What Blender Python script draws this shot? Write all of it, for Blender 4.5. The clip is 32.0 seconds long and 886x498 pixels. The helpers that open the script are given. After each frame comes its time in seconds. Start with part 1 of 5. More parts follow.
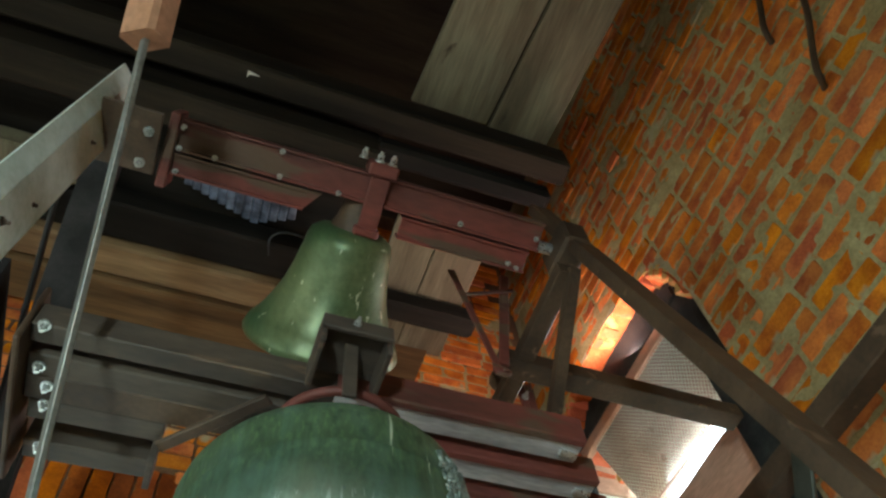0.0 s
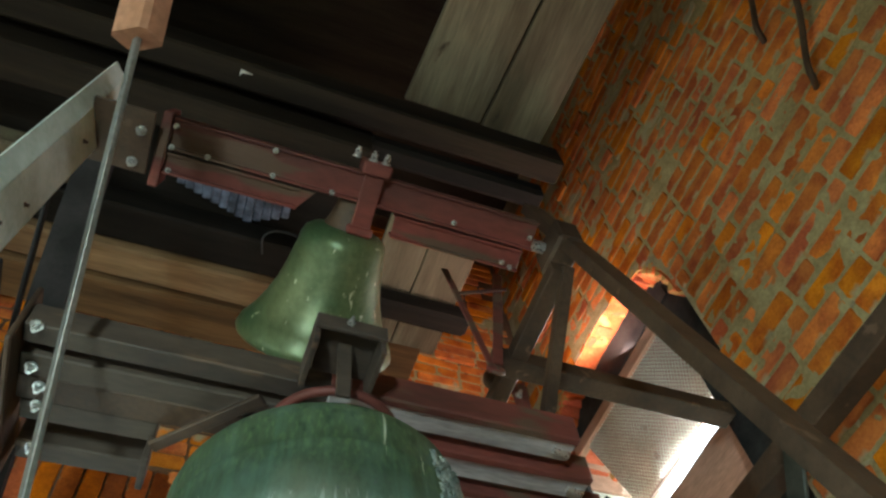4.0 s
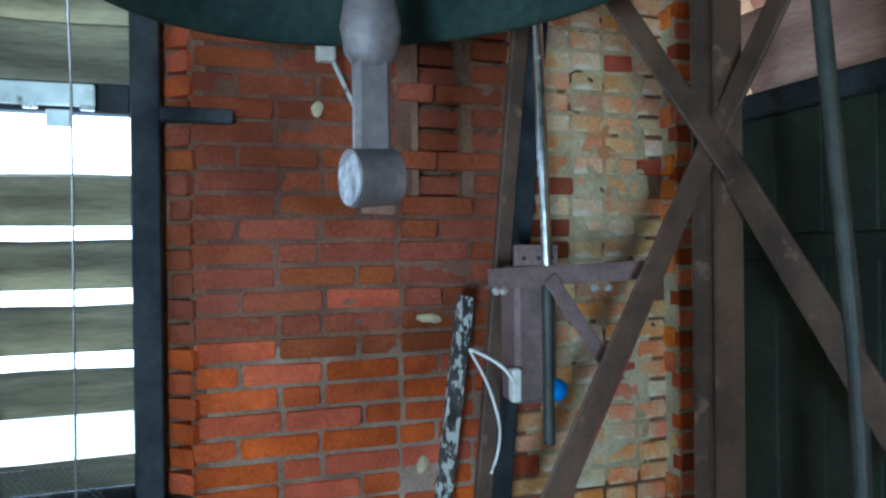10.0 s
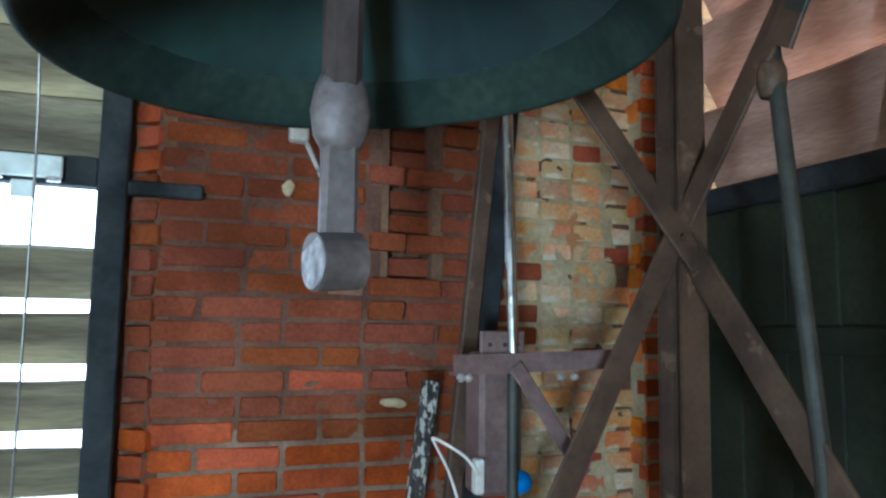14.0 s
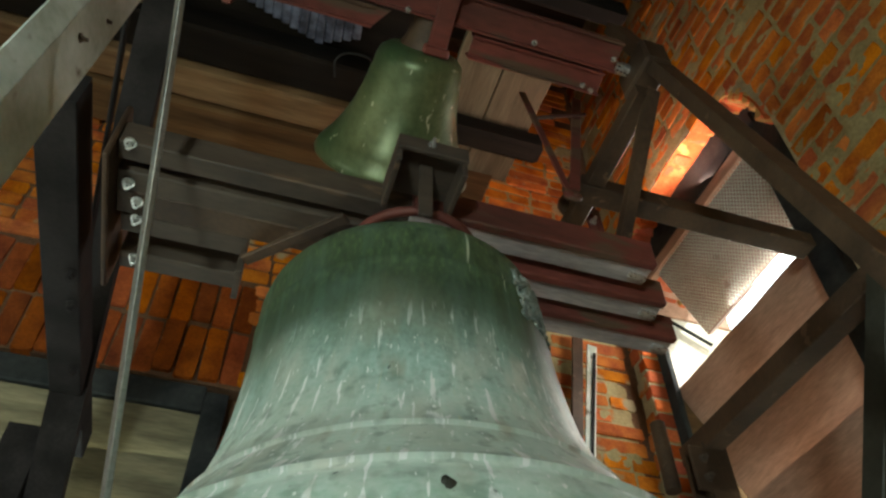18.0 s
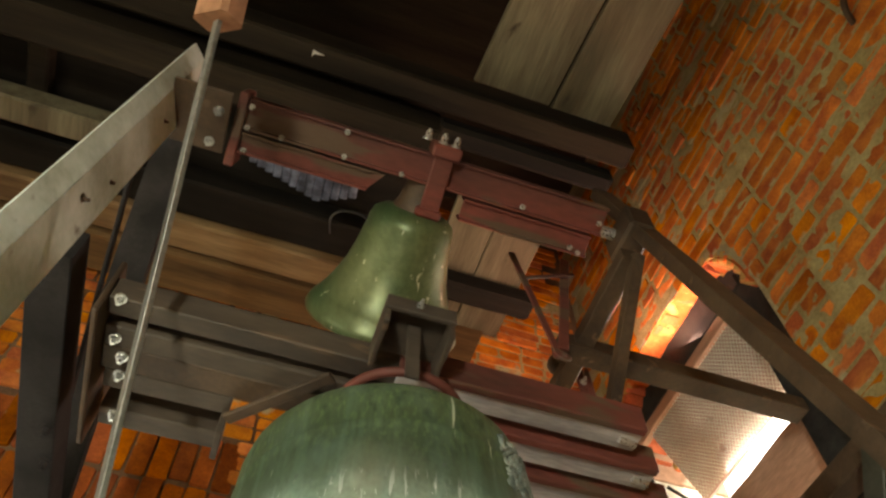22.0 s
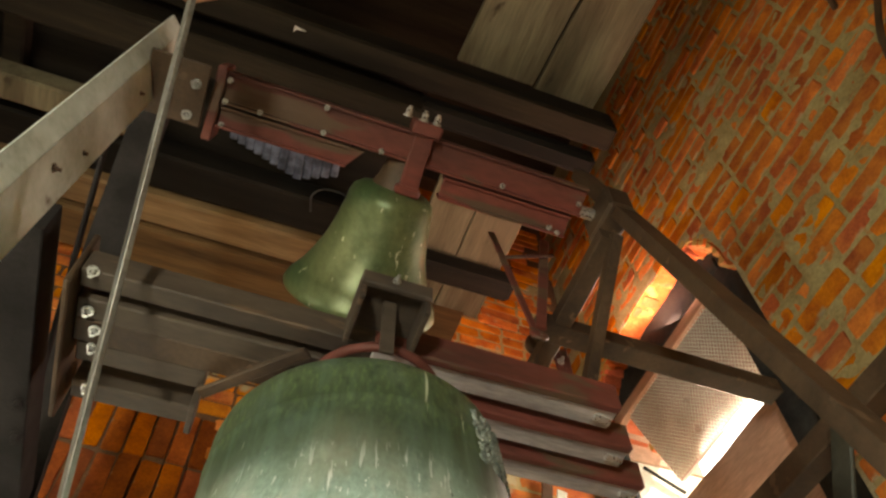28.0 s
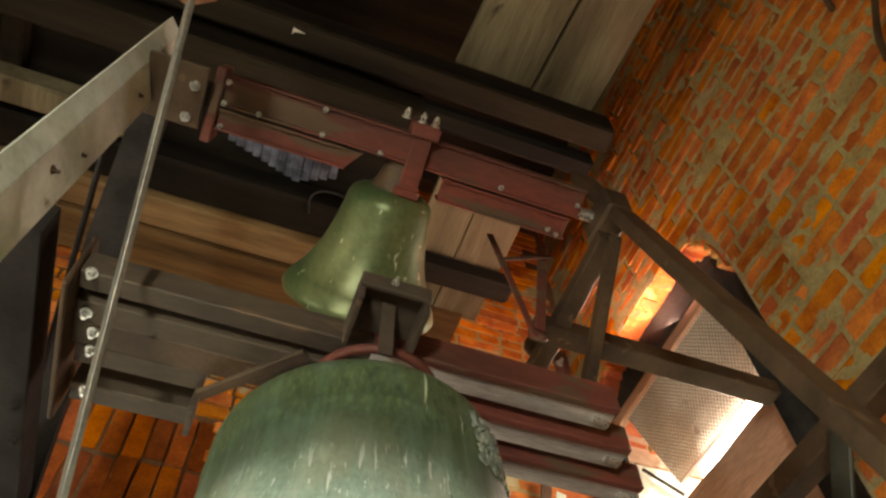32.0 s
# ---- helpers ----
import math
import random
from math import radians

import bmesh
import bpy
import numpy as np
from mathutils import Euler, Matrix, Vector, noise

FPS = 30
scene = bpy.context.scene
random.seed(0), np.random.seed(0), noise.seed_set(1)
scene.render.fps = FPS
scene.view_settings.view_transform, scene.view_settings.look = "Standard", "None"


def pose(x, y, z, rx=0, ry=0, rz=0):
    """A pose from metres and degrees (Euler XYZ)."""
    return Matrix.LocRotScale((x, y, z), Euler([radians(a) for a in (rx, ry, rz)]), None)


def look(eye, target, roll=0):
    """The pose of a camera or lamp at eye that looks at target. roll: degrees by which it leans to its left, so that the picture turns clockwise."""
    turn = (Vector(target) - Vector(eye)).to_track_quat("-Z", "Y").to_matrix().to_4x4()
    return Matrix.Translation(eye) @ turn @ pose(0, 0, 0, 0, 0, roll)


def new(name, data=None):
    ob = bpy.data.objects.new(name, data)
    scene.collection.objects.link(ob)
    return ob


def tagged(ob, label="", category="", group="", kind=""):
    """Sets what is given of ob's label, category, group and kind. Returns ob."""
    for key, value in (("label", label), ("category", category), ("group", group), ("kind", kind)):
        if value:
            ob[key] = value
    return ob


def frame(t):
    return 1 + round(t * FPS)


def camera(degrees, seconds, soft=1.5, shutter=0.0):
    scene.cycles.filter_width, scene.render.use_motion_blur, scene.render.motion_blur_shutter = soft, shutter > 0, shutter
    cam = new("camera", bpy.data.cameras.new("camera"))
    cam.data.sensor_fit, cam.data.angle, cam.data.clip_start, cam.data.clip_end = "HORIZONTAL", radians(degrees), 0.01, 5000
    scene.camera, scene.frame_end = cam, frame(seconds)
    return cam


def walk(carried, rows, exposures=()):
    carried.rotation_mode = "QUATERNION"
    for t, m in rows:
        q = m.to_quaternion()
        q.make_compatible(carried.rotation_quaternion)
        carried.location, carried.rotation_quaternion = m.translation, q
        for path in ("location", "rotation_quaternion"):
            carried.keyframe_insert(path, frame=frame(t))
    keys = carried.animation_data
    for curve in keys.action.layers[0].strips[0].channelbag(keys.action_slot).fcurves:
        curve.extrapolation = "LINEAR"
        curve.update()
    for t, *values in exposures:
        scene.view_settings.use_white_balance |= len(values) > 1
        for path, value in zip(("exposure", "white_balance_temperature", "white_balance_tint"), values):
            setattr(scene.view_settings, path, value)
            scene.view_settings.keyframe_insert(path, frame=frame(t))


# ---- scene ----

from mathutils import noise
LENS = 61.04
cam = camera(LENS, 32.0, soft=2.5)
# seconds, eye x y z, yaw (left of +y), pitch, roll
ROWS = [
    (0.0, 0.017, -0.039, 1.593, -27.49, 59.46, -8.78),
    (0.5, 0.017, -0.040, 1.593, -27.32, 59.27, -8.62),
    (1.0, 0.017, -0.039, 1.593, -27.45, 59.20, -8.79),
    (1.5, 0.017, -0.040, 1.594, -27.63, 59.21, -9.01),
    (2.0, 0.017, -0.042, 1.594, -27.94, 59.14, -9.30),
    (2.5, 0.017, -0.043, 1.594, -28.37, 59.25, -9.70),
    (3.0, 0.016, -0.042, 1.594, -28.35, 59.28, -9.75),
    (3.5, 0.016, -0.042, 1.594, -28.33, 59.33, -9.64),
    (5.5, 0.016, -0.042, 1.593, -28.73, 58.53, -9.86),
    (6.0, 0.015, -0.042, 1.591, -28.87, 58.46, -9.90),
    (6.5, 0.010, -0.039, 1.588, -27.37, 57.59, -7.97),
    (7.0, 0.004, -0.025, 1.587, -24.06, 52.63, -5.61),
    (7.5, 0.007, -0.007, 1.581, -20.59, 42.64, -4.05),
    (8.0, 0.015, 0.007, 1.561, -20.67, 30.39, -3.20),
    (8.5, 0.021, 0.016, 1.540, -19.95, 21.85, -2.23),
    (9.0, 0.016, 0.018, 1.528, -19.83, 13.60, -0.57),
    (9.5, 0.003, 0.012, 1.515, -19.75, 4.95, -1.01),
    (10.0, -0.005, 0.003, 1.503, -19.47, 0.12, -0.83),
    (10.5, -0.006, -0.001, 1.497, -19.83, -1.13, -1.06),
    (11.0, -0.004, -0.001, 1.497, -20.15, -0.58, -1.15),
    (11.5, -0.003, -0.000, 1.498, -20.47, -0.37, -1.13),
    (12.0, -0.002, 0.001, 1.499, -20.63, 0.18, -0.69),
    (12.5, -0.001, 0.005, 1.501, -20.48, 1.21, -0.25),
    (13.0, 0.000, 0.009, 1.504, -21.00, 2.49, 0.35),
    (13.5, 0.006, 0.012, 1.511, -21.47, 4.52, 0.42),
    (15.5, 0.013, 0.011, 1.519, -20.97, 15.42, 1.63),
    (16.0, 0.011, 0.006, 1.529, -20.48, 22.04, 0.58),
    (16.5, 0.002, 0.000, 1.547, -19.66, 28.03, 0.40),
    (17.0, -0.006, -0.007, 1.566, -18.88, 34.59, -0.16),
    (17.5, -0.009, -0.015, 1.582, -18.23, 41.05, -0.54),
    (18.0, -0.009, -0.018, 1.593, -18.16, 46.68, -0.58),
    (18.5, -0.006, -0.021, 1.597, -18.54, 51.68, -0.81),
    (19.0, -0.003, -0.030, 1.596, -18.31, 55.51, -0.72),
    (19.5, -0.006, -0.041, 1.597, -18.64, 57.53, -0.69),
    (20.0, -0.009, -0.048, 1.598, -18.87, 58.60, -0.61),
    (20.5, -0.007, -0.049, 1.597, -19.46, 58.84, -1.17),
    (21.0, -0.006, -0.047, 1.597, -19.71, 58.90, -1.33),
    (21.5, -0.007, -0.045, 1.599, -19.25, 58.65, -0.52),
    (22.0, -0.005, -0.041, 1.600, -19.22, 58.17, -0.44),
    (22.5, -0.001, -0.036, 1.600, -19.24, 57.68, -0.54),
    (23.0, 0.006, -0.031, 1.600, -19.05, 57.02, -0.35),
    (23.5, 0.010, -0.030, 1.599, -19.67, 56.42, -0.56),
    (24.0, 0.012, -0.032, 1.599, -20.26, 56.48, -0.94),
    (24.5, 0.014, -0.032, 1.597, -20.94, 56.82, -1.63),
    (25.0, 0.017, -0.032, 1.596, -21.10, 56.81, -1.68),
    (25.5, 0.018, -0.033, 1.596, -21.47, 56.69, -1.78),
    (27.5, 0.018, -0.033, 1.596, -21.76, 56.54, -1.79),
    (28.0, 0.017, -0.032, 1.595, -21.32, 56.89, -1.51),
    (28.5, 0.017, -0.032, 1.596, -21.34, 56.87, -1.48),
    (29.0, 0.016, -0.032, 1.595, -21.64, 56.97, -1.75),
    (29.5, 0.017, -0.032, 1.595, -21.82, 57.02, -1.79),
    (30.0, 0.016, -0.033, 1.595, -21.90, 57.07, -1.98),
    (30.5, 0.015, -0.033, 1.595, -21.68, 57.23, -1.87),
    (31.0, 0.015, -0.034, 1.596, -21.35, 57.22, -1.47),
    (31.5, 0.015, -0.034, 1.595, -21.36, 57.17, -1.56),
    (32.0, 0.016, -0.031, 1.594, -21.56, 57.05, -1.75),
]


def eye_pose(x, y, z, yaw, pitch, roll):
    a, p = radians(yaw), radians(pitch)
    ahead = Vector((-math.sin(a) * math.cos(p), math.cos(a) * math.cos(p), math.sin(p)))
    return look((x, y, z), Vector((x, y, z)) + ahead, roll)


EXPOSURES = [(0.0, 1.07, 5550, -8), (6.4, 1.07, 5550, -8), (7.0, 1.08, 5300, -15), (8.0, 0.82, 4400, -16), (8.7, 1.52, 4150, -5), (10.0, 1.47, 4400, 3), (13.5, 1.46, 4650, 6), (16.0, 1.55, 5500, 2), (17.3, 0.86, 5900, -4), (18.1, 0.52, 6300, -4), (19.3, 1.2, 7800, 6), (32.0, 1.2, 7950, 9)]
walk(cam, [(t, eye_pose(*r)) for t, *r in ROWS], EXPOSURES)

# ---------------------------------------------------------------- light
world = bpy.data.worlds.new("sky")
scene.world = world
world.use_nodes = True
wn = world.node_tree.nodes
wn.clear()
sky = wn.new("ShaderNodeTexSky")
sky.sky_type = "NISHITA"
sky.sun_disc = False
sky.sun_elevation = radians(56)
sky.sun_rotation = radians(142)
sky.air_density, sky.dust_density, sky.ozone_density = 1.5, 7.0, 0.5
bg = wn.new("ShaderNodeBackground")
bg.inputs["Strength"].default_value = 0.15
wo = wn.new("ShaderNodeOutputWorld")
world.node_tree.links.new(sky.outputs[0], bg.inputs[0])
world.node_tree.links.new(bg.outputs[0], wo.inputs[0])

sun_data = bpy.data.lights.new("sun", "SUN")
sun_data.energy, sun_data.angle, sun_data.color = 5.0, radians(0.5), (1.0, 0.93, 0.82)
sun = new("sun", sun_data)
sun.matrix_world = look((0, 0, 0), (-0.42, 0.36, -0.82))


def window_light(name, at, aim, w, h, watts, colour):
    d = bpy.data.lights.new(name, "AREA")
    d.shape, d.size, d.size_y, d.energy, d.color = "RECTANGLE", w, h, watts, colour
    o = new(name, d)
    o.matrix_world = look(at, aim)
    return o


window_light("daylight_front_window", (-1.46, -2.56, 0.95), (0.1, 1.0, 1.75), 0.34, 0.7, 54.0, (0.93, 1.0, 0.97))
window_light("daylight_left_window", (-2.18, 0.6, 1.9), (0.4, 0.9, 1.9), 1.1, 1.3, 6.5, (0.95, 1.0, 0.95))
window_light("daylight_back_window", (-0.72, 2.78, 2.0), (-0.5, 0.5, 1.6), 1.0, 2.2, 14.0, (0.84, 0.93, 1.0))
# Added orange lamp, unseen: stands in for sunlight bounced onto the soffit.
window_light("soffit_bounce_fill", (1.745, 1.76, 4.35), (1.245, 1.31, 5.09), 0.6, 0.10, 8.0, (1.0, 0.56, 0.46))
window_light("daylight_louvre_gap", (2.075, 1.80, 3.835), (1.0, 1.55, 3.35), 0.75, 0.13, 8.0, (1.0, 0.82, 0.78))

# ---------------------------------------------------------------- materials


def material(name, colour, rough=0.7, metal=0.0, dark=None, scale=6.0, grain=60.0, bump=0.25, stretch=(1, 1, 1), spots=None, per_object=0.0, amount=0.5, island=False, hue=0.0, soot=False):
    """A node material: two scales of noise between two colours, optional pale spots, grain bump."""
    m = bpy.data.materials.new(name)
    m.use_nodes = True
    nt = m.node_tree
    n, l = nt.nodes, nt.links
    b = n["Principled BSDF"]
    tc = n.new("ShaderNodeTexCoord")
    mp = n.new("ShaderNodeMapping")
    mp.inputs["Scale"].default_value = stretch
    l.new(tc.outputs["Object"], mp.inputs[0])
    big = n.new("ShaderNodeTexNoise")
    big.inputs["Scale"].default_value, big.inputs["Detail"].default_value = scale, 6
    fine = n.new("ShaderNodeTexNoise")
    fine.inputs["Scale"].default_value, fine.inputs["Detail"].default_value = grain, 4
    info = n.new("ShaderNodeObjectInfo")
    if per_object:
        off = n.new("ShaderNodeVectorMath")
        off.operation = "ADD"
        mul = n.new("ShaderNodeMath")
        mul.operation = "MULTIPLY"
        mul.inputs[1].default_value = 37.0
        l.new(info.outputs["Random"], mul.inputs[0])
        l.new(mp.outputs[0], off.inputs[0])
        l.new(mul.outputs[0], off.inputs[1])
        src = off.outputs[0]
    else:
        src = mp.outputs[0]
    l.new(src, big.inputs["Vector"])
    l.new(src, fine.inputs["Vector"])
    ramp = n.new("ShaderNodeValToRGB")
    ramp.color_ramp.elements[0].position, ramp.color_ramp.elements[1].position = 0.5 - 0.3 * amount, 0.5 + 0.3 * amount
    dk = dark or tuple(c * 0.5 for c in colour)
    ramp.color_ramp.elements[0].color = (*dk, 1)
    ramp.color_ramp.elements[1].color = (*colour, 1)
    l.new(big.outputs["Fac"], ramp.inputs[0])
    out = ramp.outputs[0]
    mix = n.new("ShaderNodeMixRGB")
    mix.blend_type = "OVERLAY"
    mix.inputs[0].default_value = 0.45
    l.new(out, mix.inputs[1])
    l.new(fine.outputs["Fac"], mix.inputs[2])
    out = mix.outputs[0]
    if per_object:
        hs = n.new("ShaderNodeHueSaturation")
        val = n.new("ShaderNodeMapRange")
        val.inputs["To Min"].default_value, val.inputs["To Max"].default_value = 1 - per_object, 1 + per_object
        rnd = info.outputs["Random"]
        if island:
            geo = n.new("ShaderNodeNewGeometry")
            rnd = geo.outputs["Random Per Island"]
        l.new(rnd, val.inputs[0])
        l.new(val.outputs[0], hs.inputs["Value"])
        if hue:
            hr = n.new("ShaderNodeMapRange")
            hr.inputs["To Min"].default_value, hr.inputs["To Max"].default_value = 0.5 - hue, 0.5 + hue
            wob = n.new("ShaderNodeMath")
            wob.operation = "FRACT"
            m7 = n.new("ShaderNodeMath")
            m7.operation = "MULTIPLY"
            m7.inputs[1].default_value = 7.3
            l.new(rnd, m7.inputs[0])
            l.new(m7.outputs[0], wob.inputs[0])
            l.new(wob.outputs[0], hr.inputs[0])
            l.new(hr.outputs[0], hs.inputs["Hue"])
            sr = n.new("ShaderNodeMapRange")
            sr.inputs["To Min"].default_value, sr.inputs["To Max"].default_value = 0.96, 1.06
            l.new(wob.outputs[0], sr.inputs[0])
            l.new(sr.outputs[0], hs.inputs["Saturation"])
        l.new(out, hs.inputs["Color"])
        out = hs.outputs[0]
    if spots:
        colour2, sc, st, thr = spots
        mp2 = n.new("ShaderNodeMapping")
        mp2.inputs["Scale"].default_value = st
        l.new(tc.outputs["Object"], mp2.inputs[0])
        sp = n.new("ShaderNodeTexNoise")
        sp.inputs["Scale"].default_value, sp.inputs["Detail"].default_value = sc, 3
        l.new(mp2.outputs[0], sp.inputs["Vector"])
        r2 = n.new("ShaderNodeValToRGB")
        r2.color_ramp.elements[0].position, r2.color_ramp.elements[1].position = thr, thr + 0.05
        l.new(sp.outputs["Fac"], r2.inputs[0])
        mx = n.new("ShaderNodeMixRGB")
        l.new(r2.outputs[0], mx.inputs[0])
        l.new(out, mx.inputs[1])
        mx.inputs[2].default_value = (*colour2, 1)
        out = mx.outputs[0]
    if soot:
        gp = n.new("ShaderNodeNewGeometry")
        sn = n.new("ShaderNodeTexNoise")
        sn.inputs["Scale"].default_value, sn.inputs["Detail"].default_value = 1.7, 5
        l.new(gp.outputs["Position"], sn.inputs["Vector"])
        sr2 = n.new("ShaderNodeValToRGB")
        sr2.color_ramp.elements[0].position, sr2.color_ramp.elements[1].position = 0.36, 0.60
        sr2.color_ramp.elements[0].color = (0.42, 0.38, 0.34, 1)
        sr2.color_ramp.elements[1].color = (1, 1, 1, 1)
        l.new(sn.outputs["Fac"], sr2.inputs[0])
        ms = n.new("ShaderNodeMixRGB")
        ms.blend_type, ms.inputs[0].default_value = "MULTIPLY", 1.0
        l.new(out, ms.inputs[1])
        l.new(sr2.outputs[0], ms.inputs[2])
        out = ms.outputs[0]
    l.new(out, b.inputs["Base Color"])
    rr = n.new("ShaderNodeMapRange")
    rr.inputs["To Min"].default_value, rr.inputs["To Max"].default_value = max(0.05, rough - 0.15), min(1, rough + 0.15)
    l.new(fine.outputs["Fac"], rr.inputs[0])
    l.new(rr.outputs[0], b.inputs["Roughness"])
    b.inputs["Metallic"].default_value = metal
    b.inputs["Specular IOR Level"].default_value = 0.12 if rough >= 0.75 else 0.4
    bp = n.new("ShaderNodeBump")
    bp.inputs["Strength"].default_value, bp.inputs["Distance"].default_value = bump, 0.004
    l.new(fine.outputs["Fac"], bp.inputs["Height"])
    l.new(bp.outputs[0], b.inputs["Normal"])
    return m


BRICK = material("brick_red", (0.70, 0.245, 0.042), 0.9, dark=(0.42, 0.110, 0.030), scale=9, grain=90, bump=0.6, per_object=0.24, hue=0.007, spots=((0.42, 0.36, 0.22), 6.0, (1, 1, 1), 0.60))
BRICK_FAR = material("brick_red_far", (0.70, 0.245, 0.042), 0.9, dark=(0.42, 0.110, 0.030), scale=9, grain=90, bump=0.6, per_object=0.24, island=True, hue=0.007, spots=((0.42, 0.36, 0.22), 4.5, (1, 1, 1), 0.58))
# Dark bricks behind the bell: grime mottling plus the bell's shade in the colour.
BRICK_DUSKY = material("brick_dusky", (0.27, 0.080, 0.035), 0.92, dark=(0.22, 0.060, 0.024), scale=7, grain=80, bump=0.8, per_object=0.17, hue=0.005, soot=True, spots=((0.20, 0.15, 0.10), 5.0, (1, 1, 1), 0.60))
BRICK_PLAIN = material("brick_plain_red", (0.52, 0.118, 0.038), 0.9, dark=(0.37, 0.082, 0.030), scale=9, grain=90, bump=0.7, per_object=0.15, hue=0.004, soot=True, spots=((0.36, 0.27, 0.16), 8.0, (1, 1, 1), 0.64))
# Soldier bricks: a darker copy, the yoke's shade put into its colour.
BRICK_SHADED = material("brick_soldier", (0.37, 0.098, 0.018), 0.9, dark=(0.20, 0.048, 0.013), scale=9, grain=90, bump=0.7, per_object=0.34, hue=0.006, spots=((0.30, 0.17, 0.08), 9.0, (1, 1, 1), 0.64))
# Redder than the wall bricks: warm bounced light is put into the colour.
BRICK_SOFFIT = material("brick_soffit", (0.72, 0.21, 0.095), 0.9, dark=(0.50, 0.12, 0.05), scale=7, grain=70, bump=0.8, per_object=0.22, hue=0.006, spots=((0.52, 0.36, 0.13), 7.0, (1, 1, 1), 0.56))
PLASTER = material("lime_plaster", (0.50, 0.42, 0.25), 0.95, dark=(0.35, 0.27, 0.14), scale=6, grain=60, bump=0.9, spots=((0.42, 0.20, 0.08), 5.0, (1, 1, 0.8), 0.63))
SMEAR = material("mortar_smear", (0.44, 0.38, 0.20), 0.95, dark=(0.32, 0.25, 0.12), scale=6, grain=70, bump=0.9, spots=((0.50, 0.20, 0.06), 9.0, (1, 1, 1), 0.66))
SMEAR_DUSKY = material("mortar_smear_dusky", (0.21, 0.115, 0.072), 0.95, dark=(0.12, 0.062, 0.042), scale=6, grain=70, bump=0.9, soot=True)
SMEAR_GREY = material("mortar_smear_grey", (0.36, 0.26, 0.18), 0.95, dark=(0.22, 0.14, 0.09), scale=6, grain=70, bump=0.9, soot=True)
BRICK_GREYED = material("brick_greyed", (0.36, 0.235, 0.155), 0.92, dark=(0.24, 0.14, 0.085), scale=6, grain=80, bump=0.8, per_object=0.2, spots=((0.30, 0.10, 0.04), 9.0, (1, 1, 1), 0.60))
BRICK_LIMED = material("brick_limed", (0.58, 0.30, 0.12), 0.92, dark=(0.56, 0.47, 0.29), scale=5, grain=80, bump=0.7, per_object=0.22, hue=0.014, spots=((0.62, 0.57, 0.42), 7.0, (1, 1, 1), 0.54))
BRICK_WASHED = material("brick_washed_red", (0.56, 0.20, 0.065), 0.92, dark=(0.50, 0.36, 0.19), scale=7, grain=80, bump=0.8, per_object=0.2, hue=0.012, spots=((0.60, 0.50, 0.30), 6.0, (1, 1, 1), 0.57))
MORTAR = material("mortar_grey", (0.50, 0.44, 0.28), 0.95, dark=(0.30, 0.25, 0.15), scale=5, grain=70, bump=0.9)
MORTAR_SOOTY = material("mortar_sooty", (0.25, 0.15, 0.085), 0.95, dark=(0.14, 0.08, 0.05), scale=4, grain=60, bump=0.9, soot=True)


